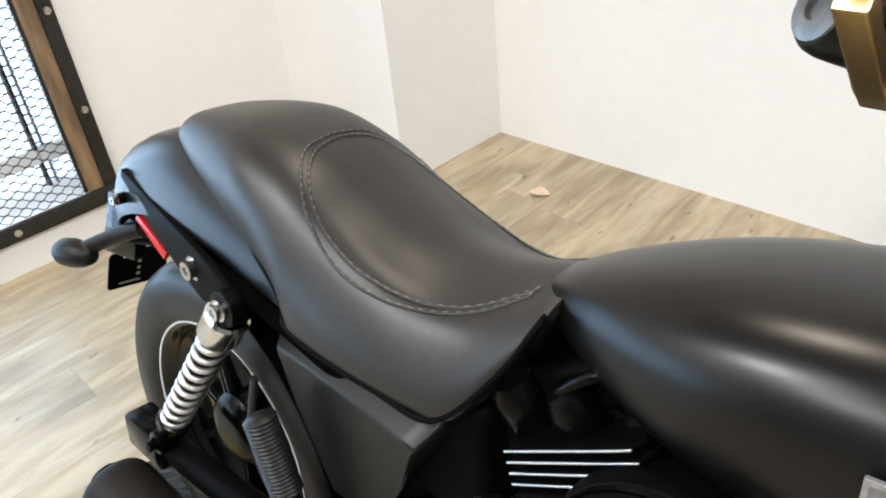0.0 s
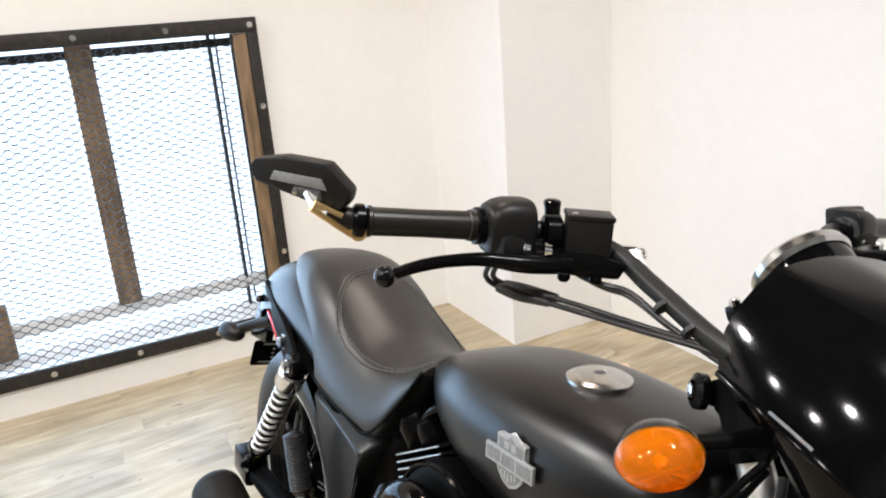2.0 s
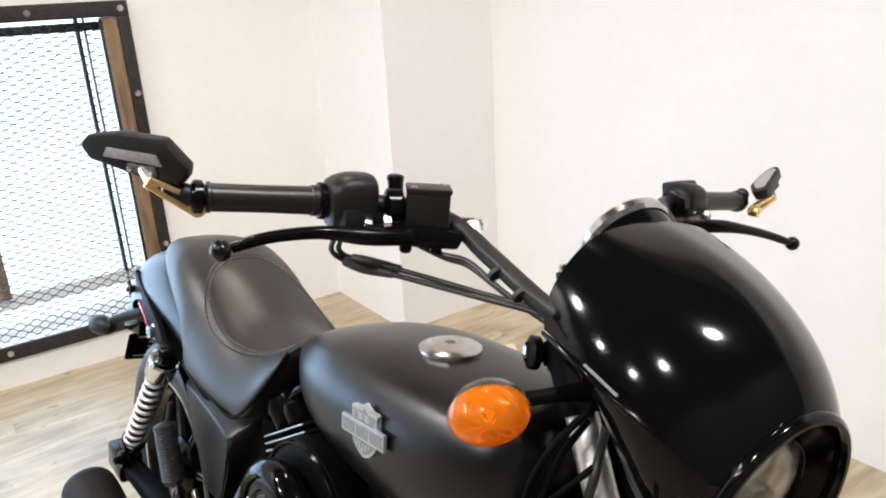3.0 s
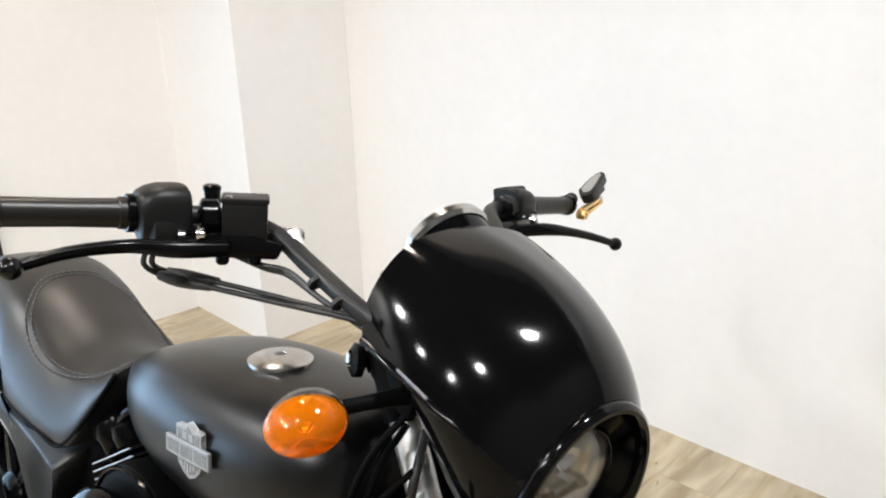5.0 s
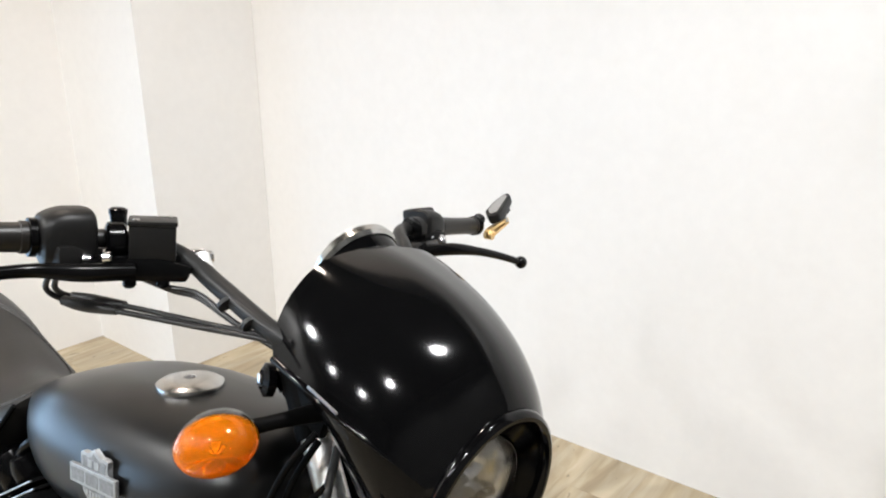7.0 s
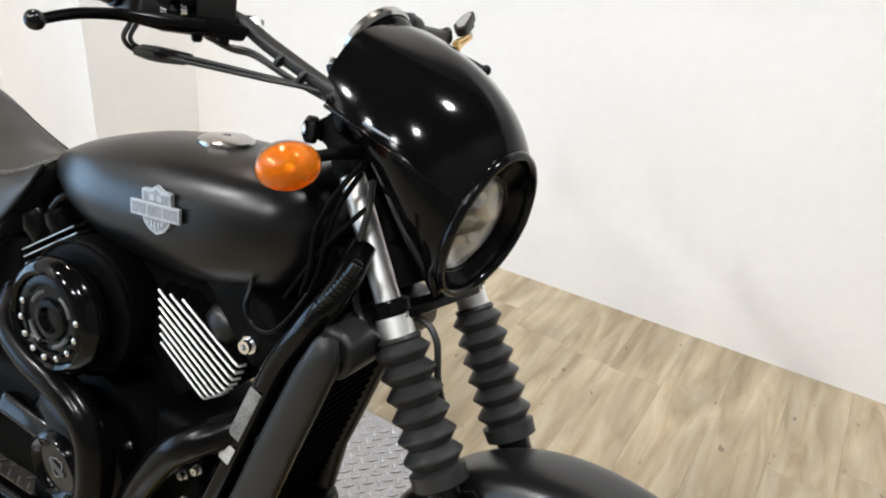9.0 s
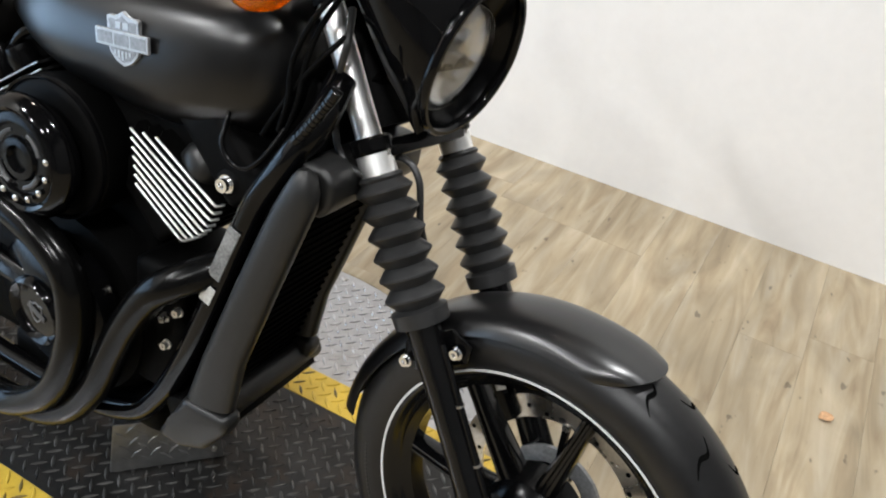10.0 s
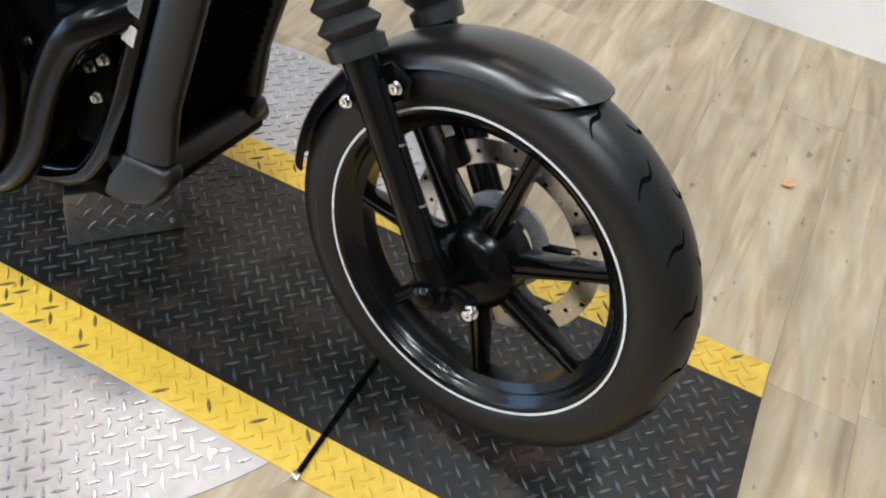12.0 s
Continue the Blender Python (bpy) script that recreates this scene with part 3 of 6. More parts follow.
tagged(part("worn_tread_lug", lugs(bmesh.new(), LX0, LX1, LY0, LY1, 0.0002, lambda x, y: inside(x, y) and (LY0 + 0.012 < y < LY0 + 0.066 or LY1 - 0.066 < y < LY1 - 0.012) and worn(x, y)), BROWN_LUG, lift, "lugs with the yellow worn through", smooth=False), kind="stuff")
tagged(part("tread_lug", lugs(bmesh.new(), -TR, TR, -TR, TR, -0.0027, lambda x, y: math.hypot(x, y) < TR - 0.015 and not LY0 - 0.012 < y + TY < LY1 + 0.012), SILVER_LUG, turntable, smooth=False), kind="stuff")
for x, y in ((-0.485, -0.245), (-0.253, -0.253), (-0.693, 0.639), (-0.95, -0.245)):
    bolt((x - TX, y - TY, -0.003), (0, 0, 1), 0.0045, "plate_screw", turntable, STEEL, 0.003)
# hinge rod across the deck
rod = tagged(empty("hinge_rod"), "thin dark steel hinge rod across the lift deck", "rod")
part("bar", tube([(-0.125, -0.222, 0.004), (-0.125, 0.31, 0.004)], 0.0048, 2, 8), TRIM, rod)
part("end_tab", block((0.012, 0.012, 0.012), Matrix.Translation((-0.125, -0.228, 0.006)), 0.002), STEEL, rod)

# jack box under the engine
jm = Matrix.Translation((-0.642, 0.0005, 0.0)) @ Matrix.Rotation(math.atan2(0.135, 0.139), 4, "Z")
jack = tagged(empty("jack_box", jm), "silver tread-plate jack box standing under the engine", "jack")
part("shell", prism([(-0.097, 0.002), (0.097, 0.002), (0.095, 0.120), (-0.076, 0.120)], (1, 0, 0), (0, 0, 1), (0, 0.065, 0), 0.13, 0.003), WORN_PLATE, jack, smooth=False)
lg = bmesh.new()
lugs(lg, -0.09, 0.09, 0.0, 0.118, 0.0, lambda x, y: -0.083 + 0.19 * y < x < 0.083 and 0.012 < y < 0.108)
tagged(part("tread_lug", lg, WORN_PLATE, jack, smooth=False, m=pose(0, 0, 0.002, 90, 0, 0)), kind="stuff")
bolt((0.082, 0.0, 0.03), (0, -1, 0), 0.004, "jack_bolt", jack, STEEL)


def dry_leaf(x, y, turn, s, colour):
    rows = []
    for i in range(7):
        u = i / 6
        w = 0.42 * math.sin(math.pi * (0.06 + 0.9 * u)) * s
        rows.append([(u * s - s / 2, (j - 2) / 2 * w, 0.003 + 0.10 * s * (abs(j - 2) / 2) ** 2 + 0.08 * s * math.sin(3 * u)) for j in range(5)])
    o = part("leaf", sheet(rows, 0.0006), material("dry_leaf", colour, 0.7, grain=0.4, grain_scale=120), None, m=pose(x, y, -0.004, 0, 0, turn))
    tagged(o, "small dry curled brown leaf lying on the plank floor", "leaf", "leaves on the floor")


dry_leaf(0.415, 0.845, 40, 0.034, (0.50, 0.30, 0.16))
dry_leaf(-1.816, 1.308, 15, 0.06, (0.62, 0.47, 0.36))
# ceiling downlights, with a housing for the added warm fill too
for lx, ly, _, _ in LAMPS:
    p = room(lx, ly)
    d = tagged(empty("ceiling_downlight", Matrix.Translation((p.x, p.y, CEIL))), "small round white ceiling downlight", "downlight", "ceiling downlights")
    part("housing", ring_lathe([(0.055, -0.055), (0.068, -0.055), (0.068, 0.0), (0.055, 0.0)], (0, 0, 0), (0, 0, 1), 28), CEILPAINT, d)


# ---- the motorcycle: x ahead, y to its left, upright in its own axes; it leans on its side stand ----
LEAN, STEER = -9.04, -9.51
bike = tagged(empty("motorcycle", pose(0, 0, 0.003, LEAN, 0, 0)), "satin black cruiser motorcycle leaning on its stand on the lift", "motorcycle")
FM = pose(0, 0, 0, 0, 0, STEER)      # the steered front end
V = Vector


def fork_x(z):
    return -0.02 - 0.625 * (z - 0.296)


def fpart(name, bm, mat, parent=bike, label="", smooth=True):
    return part(name, bm, mat, parent, label, smooth, FM)


# front wheel
def wheel(name, parent, centre, r_tyre, r_rim, half, m, spokes, first):
    w = empty(name, None, parent)
    c = V(centre)
    k = half / 0.05
    prof = [(r_rim - 0.006, -0.034 * k), (r_rim + 0.004, -0.042 * k), (r_rim + 0.016, -0.047 * k), (r_rim + 0.030, -0.050 * k), (r_tyre - 0.028, -0.0485 * k), (r_tyre - 0.016, -0.042 * k),
            (r_tyre - 0.008, -0.032 * k), (r_tyre - 0.002, -0.017 * k), (r_tyre, 0)]
    prof = prof + [(r, -h) for r, h in prof[-2::-1]]
    prof += [(r_rim - 0.012, 0.02 * k), (r_rim - 0.012, -0.02 * k)]
    part("tyre", ring_lathe(prof, c, (0, 1, 0), 96), TYRE, w, "black tyre with curved tread grooves", m=m)
    rim = [(r_rim + 0.006, -0.041 * k), (r_rim + 0.006, -0.037 * k), (r_rim - 0.008, -0.034 * k), (r_rim - 0.018, -0.026 * k), (r_rim - 0.024, -0.018 * k), (r_rim - 0.026, 0),
           (r_rim - 0.024, 0.018 * k), (r_rim - 0.018, 0.026 * k), (r_rim - 0.008, 0.034 * k), (r_rim + 0.006, 0.037 * k), (r_rim + 0.006, 0.041 * k),
           (r_rim - 0.003, 0.0405 * k), (r_rim - 0.010, 0.036 * k), (r_rim - 0.016, 0.026 * k), (r_rim - 0.024, 0.020 * k), (r_rim - 0.032, 0.014 * k),
           (r_rim - 0.032, -0.014 * k), (r_rim - 0.024, -0.020 * k), (r_rim - 0.016, -0.026 * k), (r_rim - 0.010, -0.036 * k), (r_rim - 0.003, -0.0405 * k)]
    part("rim", ring_lathe(rim, c, (0, 1, 0), 96), RIM, w, "black cast rim", m=m)
    for s in (-1, 1):
        part("rim_stripe", ring_lathe([(r_rim - 0.0016, s * 0.0408 * k), (r_rim + 0.0014, s * 0.0412 * k), (r_rim + 0.0014, s * 0.0424 * k), (r_rim - 0.0016, s * 0.0420 * k)], c, (0, 1, 0), 96), WHITE_STRIPE, w, "thin white rim stripe", m=m)
    part("hub", lathe([(0.026, -0.044), (0.044, -0.042), (0.056, -0.034), (0.064, -0.024), (0.064, 0.030), (0.056, 0.036), (0.046, 0.050), (0.030, 0.056)], c, (0, 1, 0), 40), TRIM, w, m=m)
    for i in range(spokes):
        a = radians(first + 360 / spokes * i)
        d, tg = V((math.cos(a), 0, math.sin(a))), V((-math.sin(a), 0, math.cos(a)))
        sec = []
        for u in range(7):
            f = u / 6
            r = 0.045 + (r_rim - 0.045 - 0.029) * f
            wd = 0.0155 - 0.0075 * f + 0.006 * max(0, f - 0.8) * 5 * 0.5
            hy = 0.024 - 0.009 * f
            yc = 0.0
            pts = []
            for x, y in ((-1, -0.55), (-0.62, -1), (-0.3, -1), (-0.16, -0.80), (0.16, -0.80), (0.3, -1), (0.62, -1), (1, -0.55), (1, 0.55), (0.62, 1), (-0.62, 1), (-1, 0.55)):
                pts.append(c + d * r + tg * wd * x + V((0, yc + hy * y, 0)))
            sec.append(pts)
        part("spoke", rings(bmesh.new(), sec), RIM, w, m=m)
    return w


fw = wheel("front_wheel", bike, (0, 0, 0.296), 0.2945, 0.2245, 0.050, FM, 7, 27)
# tread grooves: curved strips in the tyre's shoulder, near-black in place of recess shade
# colour stands in for the dark inside of grooves and disc holes
GROOVE = material("tread_groove", (0.003, 0.003, 0.003), 0.9, spec=0.0, grain=0.2, grain_scale=300)
for i in range(22):
    a0 = 2 * math.pi * i / 22
    for s in (-1, 1):
        sec = []
        for u in range(11):
            f = u / 10
            y = s * (0.006 + 0.034 * f)
            r = curve1((0, 0.017, 0.032, 0.042, 0.0485), (0.2945, 0.2925, 0.2865, 0.2785, 0.2665), abs(y)) + 0.0005
            a = a0 + (0.14 if s > 0 else 0.0) + 0.10 * f + 0.022 * math.sin(2 * math.pi * f)
            wd = 0.0034 * (1 - 1.5 * abs(f - 0.5))
            pts = []
            for da, dr in ((-1, 0), (1, 0), (1, 0.002), (-1, 0.002)):
                aa = a + da * wd / r
                pts.append(V(((r - dr) * math.sin(aa), y, 0.296 + (r - dr) * math.cos(aa))))
            sec.append(pts)
        fpart("tread_groove", rings(bmesh.new(), sec), GROOVE, fw)
# embossed sidewall band: unreadable raised bars
bm = bmesh.new()
for i in range(46):
    a = radians(188 + i * 1.6 + (6 if i > 22 else 0))
    if i in (9, 10, 20, 21):
        continue
    for q in range(2):
        block((0.0032, 0.0012, 0.009 if q else 0.005), Matrix.Translation((0, 0, 0.296)) @ Matrix.Rotation(a, 4, "Y") @ Matrix.Translation((q * 0.0022, -0.0488, 0.252)), 0, bm=bm)
tagged(fpart("sidewall_lettering", bm, RUBBER, fw, smooth=False), kind="stuff")
fpart("axle", tube([(0, -0.100, 0.296), (0, 0.104, 0.296)], 0.011, 2, 18), TRIM, fw)
fpart("axle_cap", lathe([(0.018, 0), (0.0185, 0.006), (0.015, 0.013), (0.007, 0.017), (0.0005, 0.018)], (-0.016, -0.102, 0.288), (0, -1, 0), 22), GLOSS, fw, "glossy black rounded axle cap")
bolt((0, 0, 0), (0, -1, 0), 0.0075, "pinch_bolt", fw, CHROME, 0.012).matrix_local = FM @ pose(0.046, -0.088, 0.292)
fpart("clamp_lug", block((0.060, 0.022, 0.024), Matrix.Translation((0.014, -0.080, 0.290)), 0.006), TRIM, fw)
# brake disc and carrier on the left side of the wheel
disc = fpart("brake_disc", ring_lathe([(0.115, 0.056), (0.149, 0.056), (0.149, 0.061), (0.115, 0.061)], (0, 0, 0.296), (0, 1, 0), 72), STEEL, fw, "drilled steel brake disc")
for i in range(30):
    a = 2 * math.pi * i / 30
    r = 0.122 + 0.010 * (i % 3)
    fpart("disc_hole", lathe([(0.0034, 0), (0.0034, 0.0064)], (r * math.cos(a), 0.0553, 0.296 + r * math.sin(a)), (0, 1, 0), 10), GROOVE, disc)
fpart("disc_carrier", ring_lathe([(0.052, 0.050), (0.074, 0.054), (0.074, 0.060), (0.052, 0.058)], (0, 0, 0.296), (0, 1, 0), 48), GREY_BADGE, fw)
for i in range(5):
    a = 2 * math.pi * (i + 0.3) / 5
    bmx = tube([(0.066 * math.cos(a), 0.057, 0.296 + 0.066 * math.sin(a)), (0.116 * math.cos(a), 0.0575, 0.296 + 0.116 * math.sin(a))], 0.006, 2, 8)
    fpart("disc_lug", bmx, TRIM, fw)
    bolt((0, 0, 0), (0, 1, 0), 0.004, "disc_bolt", fw, STEEL).matrix_local = FM @ pose(0.114 * math.cos(a), 0.052, 0.296 + 0.114 * math.sin(a))

# front fender
rows = []
for i in range(41):
    f = i / 40
    a = radians(-89 + 107.5 * f)
    r = 0.304 + 0.014 * max(0, 1 - f * 3) ** 2
    hw = 0.056 - 0.020 * max(0, 1 - f * 4) ** 1.5
    drop = 0.030
    if f > 0.86:
        q = (f - 0.86) / 0.14
        hw *= 1 - 0.16 * max(0.0, q - 0.45) ** 2 / 0.3
        drop *= 1 - 0.10 * q
    row = []
    for j in range(13):
        g = (j - 6) / 6
        yy = hw * math.sin(g * math.pi / 2 * 0.98)
        rr = r - drop * (1 - math.cos(g * math.pi / 2 * 0.98)) ** 1.15
        aa = a - radians(9.0) * abs(g) ** 2.0 * max(0, (f - 0.75) / 0.25) ** 1.5
        row.append((rr * math.sin(aa), yy, 0.296 + rr * math.cos(aa)))
    rows.append(row)
ff = fpart("front_fender", sheet(rows, -0.003), FENDER, bike, "satin black front fender")
for s in (-1, 1):
    fpart("fender_bracket", prism([(-0.060, -0.050), (-0.040, -0.055), (0.030, -0.005), (0.032, 0.020), (0.0, 0.030), (-0.062, -0.020)], (1, 0, 0), (0, 0, 1), (-0.140, s * 0.064, 0.517), 0.006, 0.002), TRIM, ff)
    for x, z in ((-0.123, 0.524), (-0.192, 0.474)):
        bolt((0, 0, 0), (0, s, 0), 0.0065, "fender_bolt", ff, CHROME, 0.008).matrix_local = FM @ pose(x, s * 0.072, z)

# fork
fork = empty("front_fork", None, bike)
FD = V((-0.53, 0, 0.848))
for s in (-1, 1):
    y = s * 0.079
    P = lambda z, dx=0.0: V((fork_x(z) + dx, y, z))
    fpart("slider", tube([P(0.262), P(0.30), P(0.42), P(0.50), P(0.556)], [0.019, 0.0225, 0.0205, 0.0215, 0.024], 22, 22), RIM, fork, "black fork slider")
    fpart("axle_clamp", tube([P(0.272, 0.006), P(0.326, 0.0)], [0.027, 0.024], 4, 18), TRIM, fork)
    fpart("slider_rib", tube([P(0.31, 0.023), P(0.42, 0.0245), P(0.53, 0.0255)], 0.0048, 10, 10), RIM, fork)
    for z in (0.395, 0.462):
        fpart("rib_clip", lathe([(0.0045, -0.0015), (0.0062, -0.0012), (0.0062, 0.0012), (0.0045, 0.0015)], P(z, 0.0245), FD, 14), STEEL, fork, "small steel clip")
    prof = []
    z0, z1, n = 0.556, 0.699, 6
    L = (z1 - z0) / FD.z
    prof += [(0.029, -0.014), (0.0345, -0.014), (0.0355, 0.004)]
    for i in range(n):
        h = 0.008 + (L - 0.012) * i / n
        st = (L - 0.012) / n
        big = 0.0375 - 0.0035 * i / n
        prof += [(big - 0.011, h), (big - 0.009, h + st * 0.08), (big, h + st * 0.46), (big, h + st * 0.56), (big - 0.009, h + st * 0.94)]
    prof += [(0.028, L - 0.002), (0.0255, L + 0.002), (0.019, L + 0.003)]
    fpart("gaiter", lathe(prof, P(z0), FD, 32), RUBBER, fork, "ribbed black rubber fork gaiter")
    fpart("gaiter_collar", tube([P(0.696), P(0.724)], 0.0222, 2, 24), FORKTUBE, fork, "polished fork collar")
    fpart("fork_tube", tube([P(0.72), P(0.873)], 0.0162, 2, 24), FORKTUBE, fork, "polished fork tube")
    fpart("upper_clamp", tube([P(0.872), P(0.935)], 0.020, 3, 20), MATT, fork)
    fpart("lower_clamp", lathe([(0.0225, 0), (0.0255, 0.003), (0.0255, 0.017), (0.0225, 0.020)], P(0.722), FD, 24), TRIM, fork)
    bolt((0, 0, 0), (0.8, s * 0.6, 0.3), 0.006, "clamp_bolt", fork, STEEL).matrix_local = FM @ Matrix.Translation(P(0.731, 0.020))
fpart("triple_tree", block((0.046, 0.15, 0.022), Matrix.Translation((fork_x(0.722), 0, 0.724)) @ pose(0, 0, 0, 0, -32, 0), 0.006), TRIM, fork)
fpart("upper_tree", block((0.05, 0.19, 0.024), Matrix.Translation((fork_x(0.925), 0, 0.925)) @ pose(0, 0, 0, 0, -32, 0), 0.006), TRIM, fork)
fpart("steering_head", tube([(fork_x(0.725) - 0.048, 0, 0.725), (fork_x(0.80) - 0.048, 0, 0.80), (fork_x(0.93) - 0.048, 0, 0.93)], [0.040, 0.037, 0.040], 8, 24), MATT, fork, "black steering head")
# caliper and brake hose
fpart("brake_caliper", block((0.045, 0.05, 0.085), Matrix.Translation((-0.118, 0.066, 0.402)) @ pose(0, 0, 0, 0, -40, 0), 0.010), TRIM, fork, "black brake caliper")
fpart("caliper_label", block((0.016, 0.002, 0.026), Matrix.Translation((-0.112, 0.039, 0.432)) @ pose(0, 0, 0, 0, -40, 0), 0.0008), WHITE_LABEL_AND_SLOT, fork, smooth=False)
fpart("brake_hose", tube([(-0.300, -0.055, 0.700), (-0.279, -0.053, 0.715), (-0.262, -0.051, 0.719), (-0.248, -0.050, 0.714), (-0.236, -0.050, 0.700), (-0.231, -0.050, 0.683), (-0.226, -0.048, 0.651), (-0.222, -0.035, 0.615)], 0.0046, 40, 10), RUBBER, fork)
fpart("clutch_cable", tube([(-0.345, -0.080, 0.875), (-0.325, -0.104, 0.847), (-0.328, -0.106, 0.819), (-0.333, -0.105, 0.784), (-0.330, -0.104, 0.749), (-0.318, -0.103, 0.717), (-0.292, -0.100, 0.702), (-0.262, -0.085, 0.70)], 0.0044, 60, 10), RUBBER, fork)

# headlight fairing: a hood with a crease along its lower edge, and flatter cheeks set in below it
CREASE = 66.0
RKNOT, MKNOT = (0, 35, 62, 90, 110, 152), (0, 40, 62, 90, 152)


def knots(xs, ys):
    return smooth_curve(xs, ys, 60)


RING_X, RING_Z, RING_W, RING_UP, RING_DOWN = -0.226, 0.836, 0.079, 0.100, 0.083
F_RX, F_RY, F_RZ = knots(RKNOT, (-0.403, -0.399, -0.394, -0.330, -0.300, -0.250)), knots(RKNOT, (0.0, 0.083, 0.127, 0.114, 0.098, 0.064)), knots(RKNOT, (1.054, 1.036, 0.9665, 0.905, 0.845, 0.753))
F_MX, F_MY, F_MZ = knots(MKNOT, (-0.232, -0.256, -0.268, -0.262, -0.243)), knots(RKNOT, (0.0, 0.080, 0.128, 0.119, 0.102, 0.068)), knots(MKNOT, (1.034, 0.990, 0.942, 0.869, 0.758))


def ring_pt(th, grow=0.0):
    """A point of the headlamp opening's rim."""
    up = RING_UP if math.cos(th) > 0 else RING_DOWN
    return V((RING_X + 0.021 * math.cos(th), (RING_W + grow) * math.sin(th), RING_Z + (up + grow) * math.cos(th)))


angles = [CREASE * i / 16 for i in range(17)] + [CREASE + 1.0] + [CREASE + 4 + (148 - CREASE) * i / 14 for i in range(15)]
angles = [-a for a in angles[:0:-1]] + angles
rows = []
for u in range(25):
    t = u / 24
    row = []
    for signed in angles:
        a, sg = abs(signed), (-1 if signed < 0 else 1)
        r_ = V((curve1(*F_RX, a), sg * curve1(*F_RY, a), curve1(*F_RZ, a)))
        m_ = V((curve1(*F_MX, a), sg * curve1(*F_MY, a), curve1(*F_MZ, a)))
        p = r_ * (1 - t) ** 2 + m_ * 2 * t * (1 - t) + ring_pt(radians(signed)) * t * t
        if a > CREASE:                     # the cheeks lie under the hood's edge
            p.y -= sg * 0.011 * (1 - t) ** 0.7
        row.append(p)
    rows.append(row)
keep_ = {i for i, a in enumerate(angles) if abs(a) in (CREASE, CREASE + 1.0) or i in (0, len(angles) - 1)}
for _ in range(3):     # ease the lines round the shell
    rows = [[r[i] if i in keep_ else (r[i - 1] + r[i] * 2 + r[i + 1]) / 4 for i in range(len(angles))] for r in rows]
fairing = fpart("headlight_fairing", sheet(rows, 0.004), GLOSS, bike, "gloss black headlight fairing")
for col in [i for i, a in enumerate(angles) if abs(a) == CREASE]:
    fpart("hood_edge", tube([rows[u][col] for u in range(0, 20, 2)], [0.0034] * 7 + [0.0028, 0.002, 0.001], 40, 10), GLOSS, fairing, "rolled lower edge of the hood")
n = V((1, 0, -0.25)).normalized()
sec = []
cl = V((RING_X, 0, RING_Z))
for p in [ring_pt(2 * math.pi * i / 56) for i in range(56)]:
    o = (p - cl).normalized()
    sec.append([p + o * 0.0062 * math.cos(b) + n * 0.007 * math.sin(b) for b in [2 * math.pi * k / 10 for k in range(10)]])
fpart("headlight_lip", rings(bmesh.new(), sec, loop=True), GLOSS, fairing, "rounded black lip round the headlamp")
bowl_ax = V((1, 0, -0.22)).normalized()
cb = cl + bowl_ax * -0.004 + V((0, 0, -0.002))
bowl = []
for d_, k_ in ((0.004, 1.0), (-0.006, 0.98), (-0.016, 0.90)):
    bowl.append([cl + (ring_pt(2 * math.pi * i / 56) - cl) * k_ + bowl_ax * d_ for i in range(56)])
bowl.append([cb + (V((0, 1, 0)) * math.sin(2 * math.pi * i / 56) + V((0.22, 0, 1)).normalized() * math.cos(2 * math.pi * i / 56)) * 0.0675 + bowl_ax * -0.022 for i in range(56)])
fpart("headlamp_tunnel", rings(bmesh.new(), bowl, cap0=False, cap1=False), TRIM, fairing)
fpart("headlamp_reflector", lathe([(0.0665, -0.023), (0.062, -0.031), (0.050, -0.037), (0.030, -0.041), (0.012, -0.043), (0.001, -0.043)], cb, bowl_ax, 40, cap=False), REFLECTOR, fairing, "bright headlamp reflector")
up = V((0.22, 0, 1)).normalized()
for k in range(3):
    a = 2 * math.pi * k / 3 + 0.1
    c = cb + bowl_ax * -0.030 + (up * math.cos(a) + V((0, 1, 0)) * math.sin(a)) * 0.032
    fpart("lamp_bulb", lathe([(0.0160, -0.012), (0.0180, 0.0), (0.0172, 0.003), (0.0145, -0.001), (0.010, -0.006), (0.005, -0.008), (0.0005, -0.008)], c, bowl_ax, 26), REFLECTOR, fairing, "small bright lamp bowl")
    fpart("lamp_bulb_cap", lathe([(0.0045, -0.009), (0.005, -0.003), (0.004, 0.0), (0.0005, 0.001)], c, bowl_ax, 14), STEEL, fairing)
fpart("lamp_divider", block((0.006, 0.110, 0.007), Matrix.Translation(cb + bowl_ax * -0.030 + up * -0.016) @ pose(0, 0, 0, 0, 12, 0), 0.002), TRIM, fairing)
lens = fpart("headlamp_lens", lathe([(0.0664, -0.022), (0.0664, -0.018), (0.053, -0.011), (0.029, -0.006), (0.001, -0.004), (0.001, -0.007), (0.029, -0.009), (0.052, -0.014), (0.0640, -0.021)], cb, bowl_ax, 40, cap=False), GLASS, fairing, "clear domed headlamp lens")
lens.visible_shadow = False
# thin grey strip that marks the line of the body crease
fpart("crease_strip", prism([(0.03, -0.005), (0.075, -0.013), (0.0755, -0.011), (0.0305, -0.003)], (1, -0.05, 0), (0, 0, 1), (-0.352, -0.1330, 0.957), 0.0016), GREY_BADGE, fairing, smooth=False)
fpart("fairing_mount", lathe([(0.010, 0), (0.017, 0.003), (0.017, 0.011), (0.010, 0.015), (0.008, 0.009)], (-0.431, -0.096, 0.917), (-0.3, -0.9, 0.1), 22), TRIM, fairing)
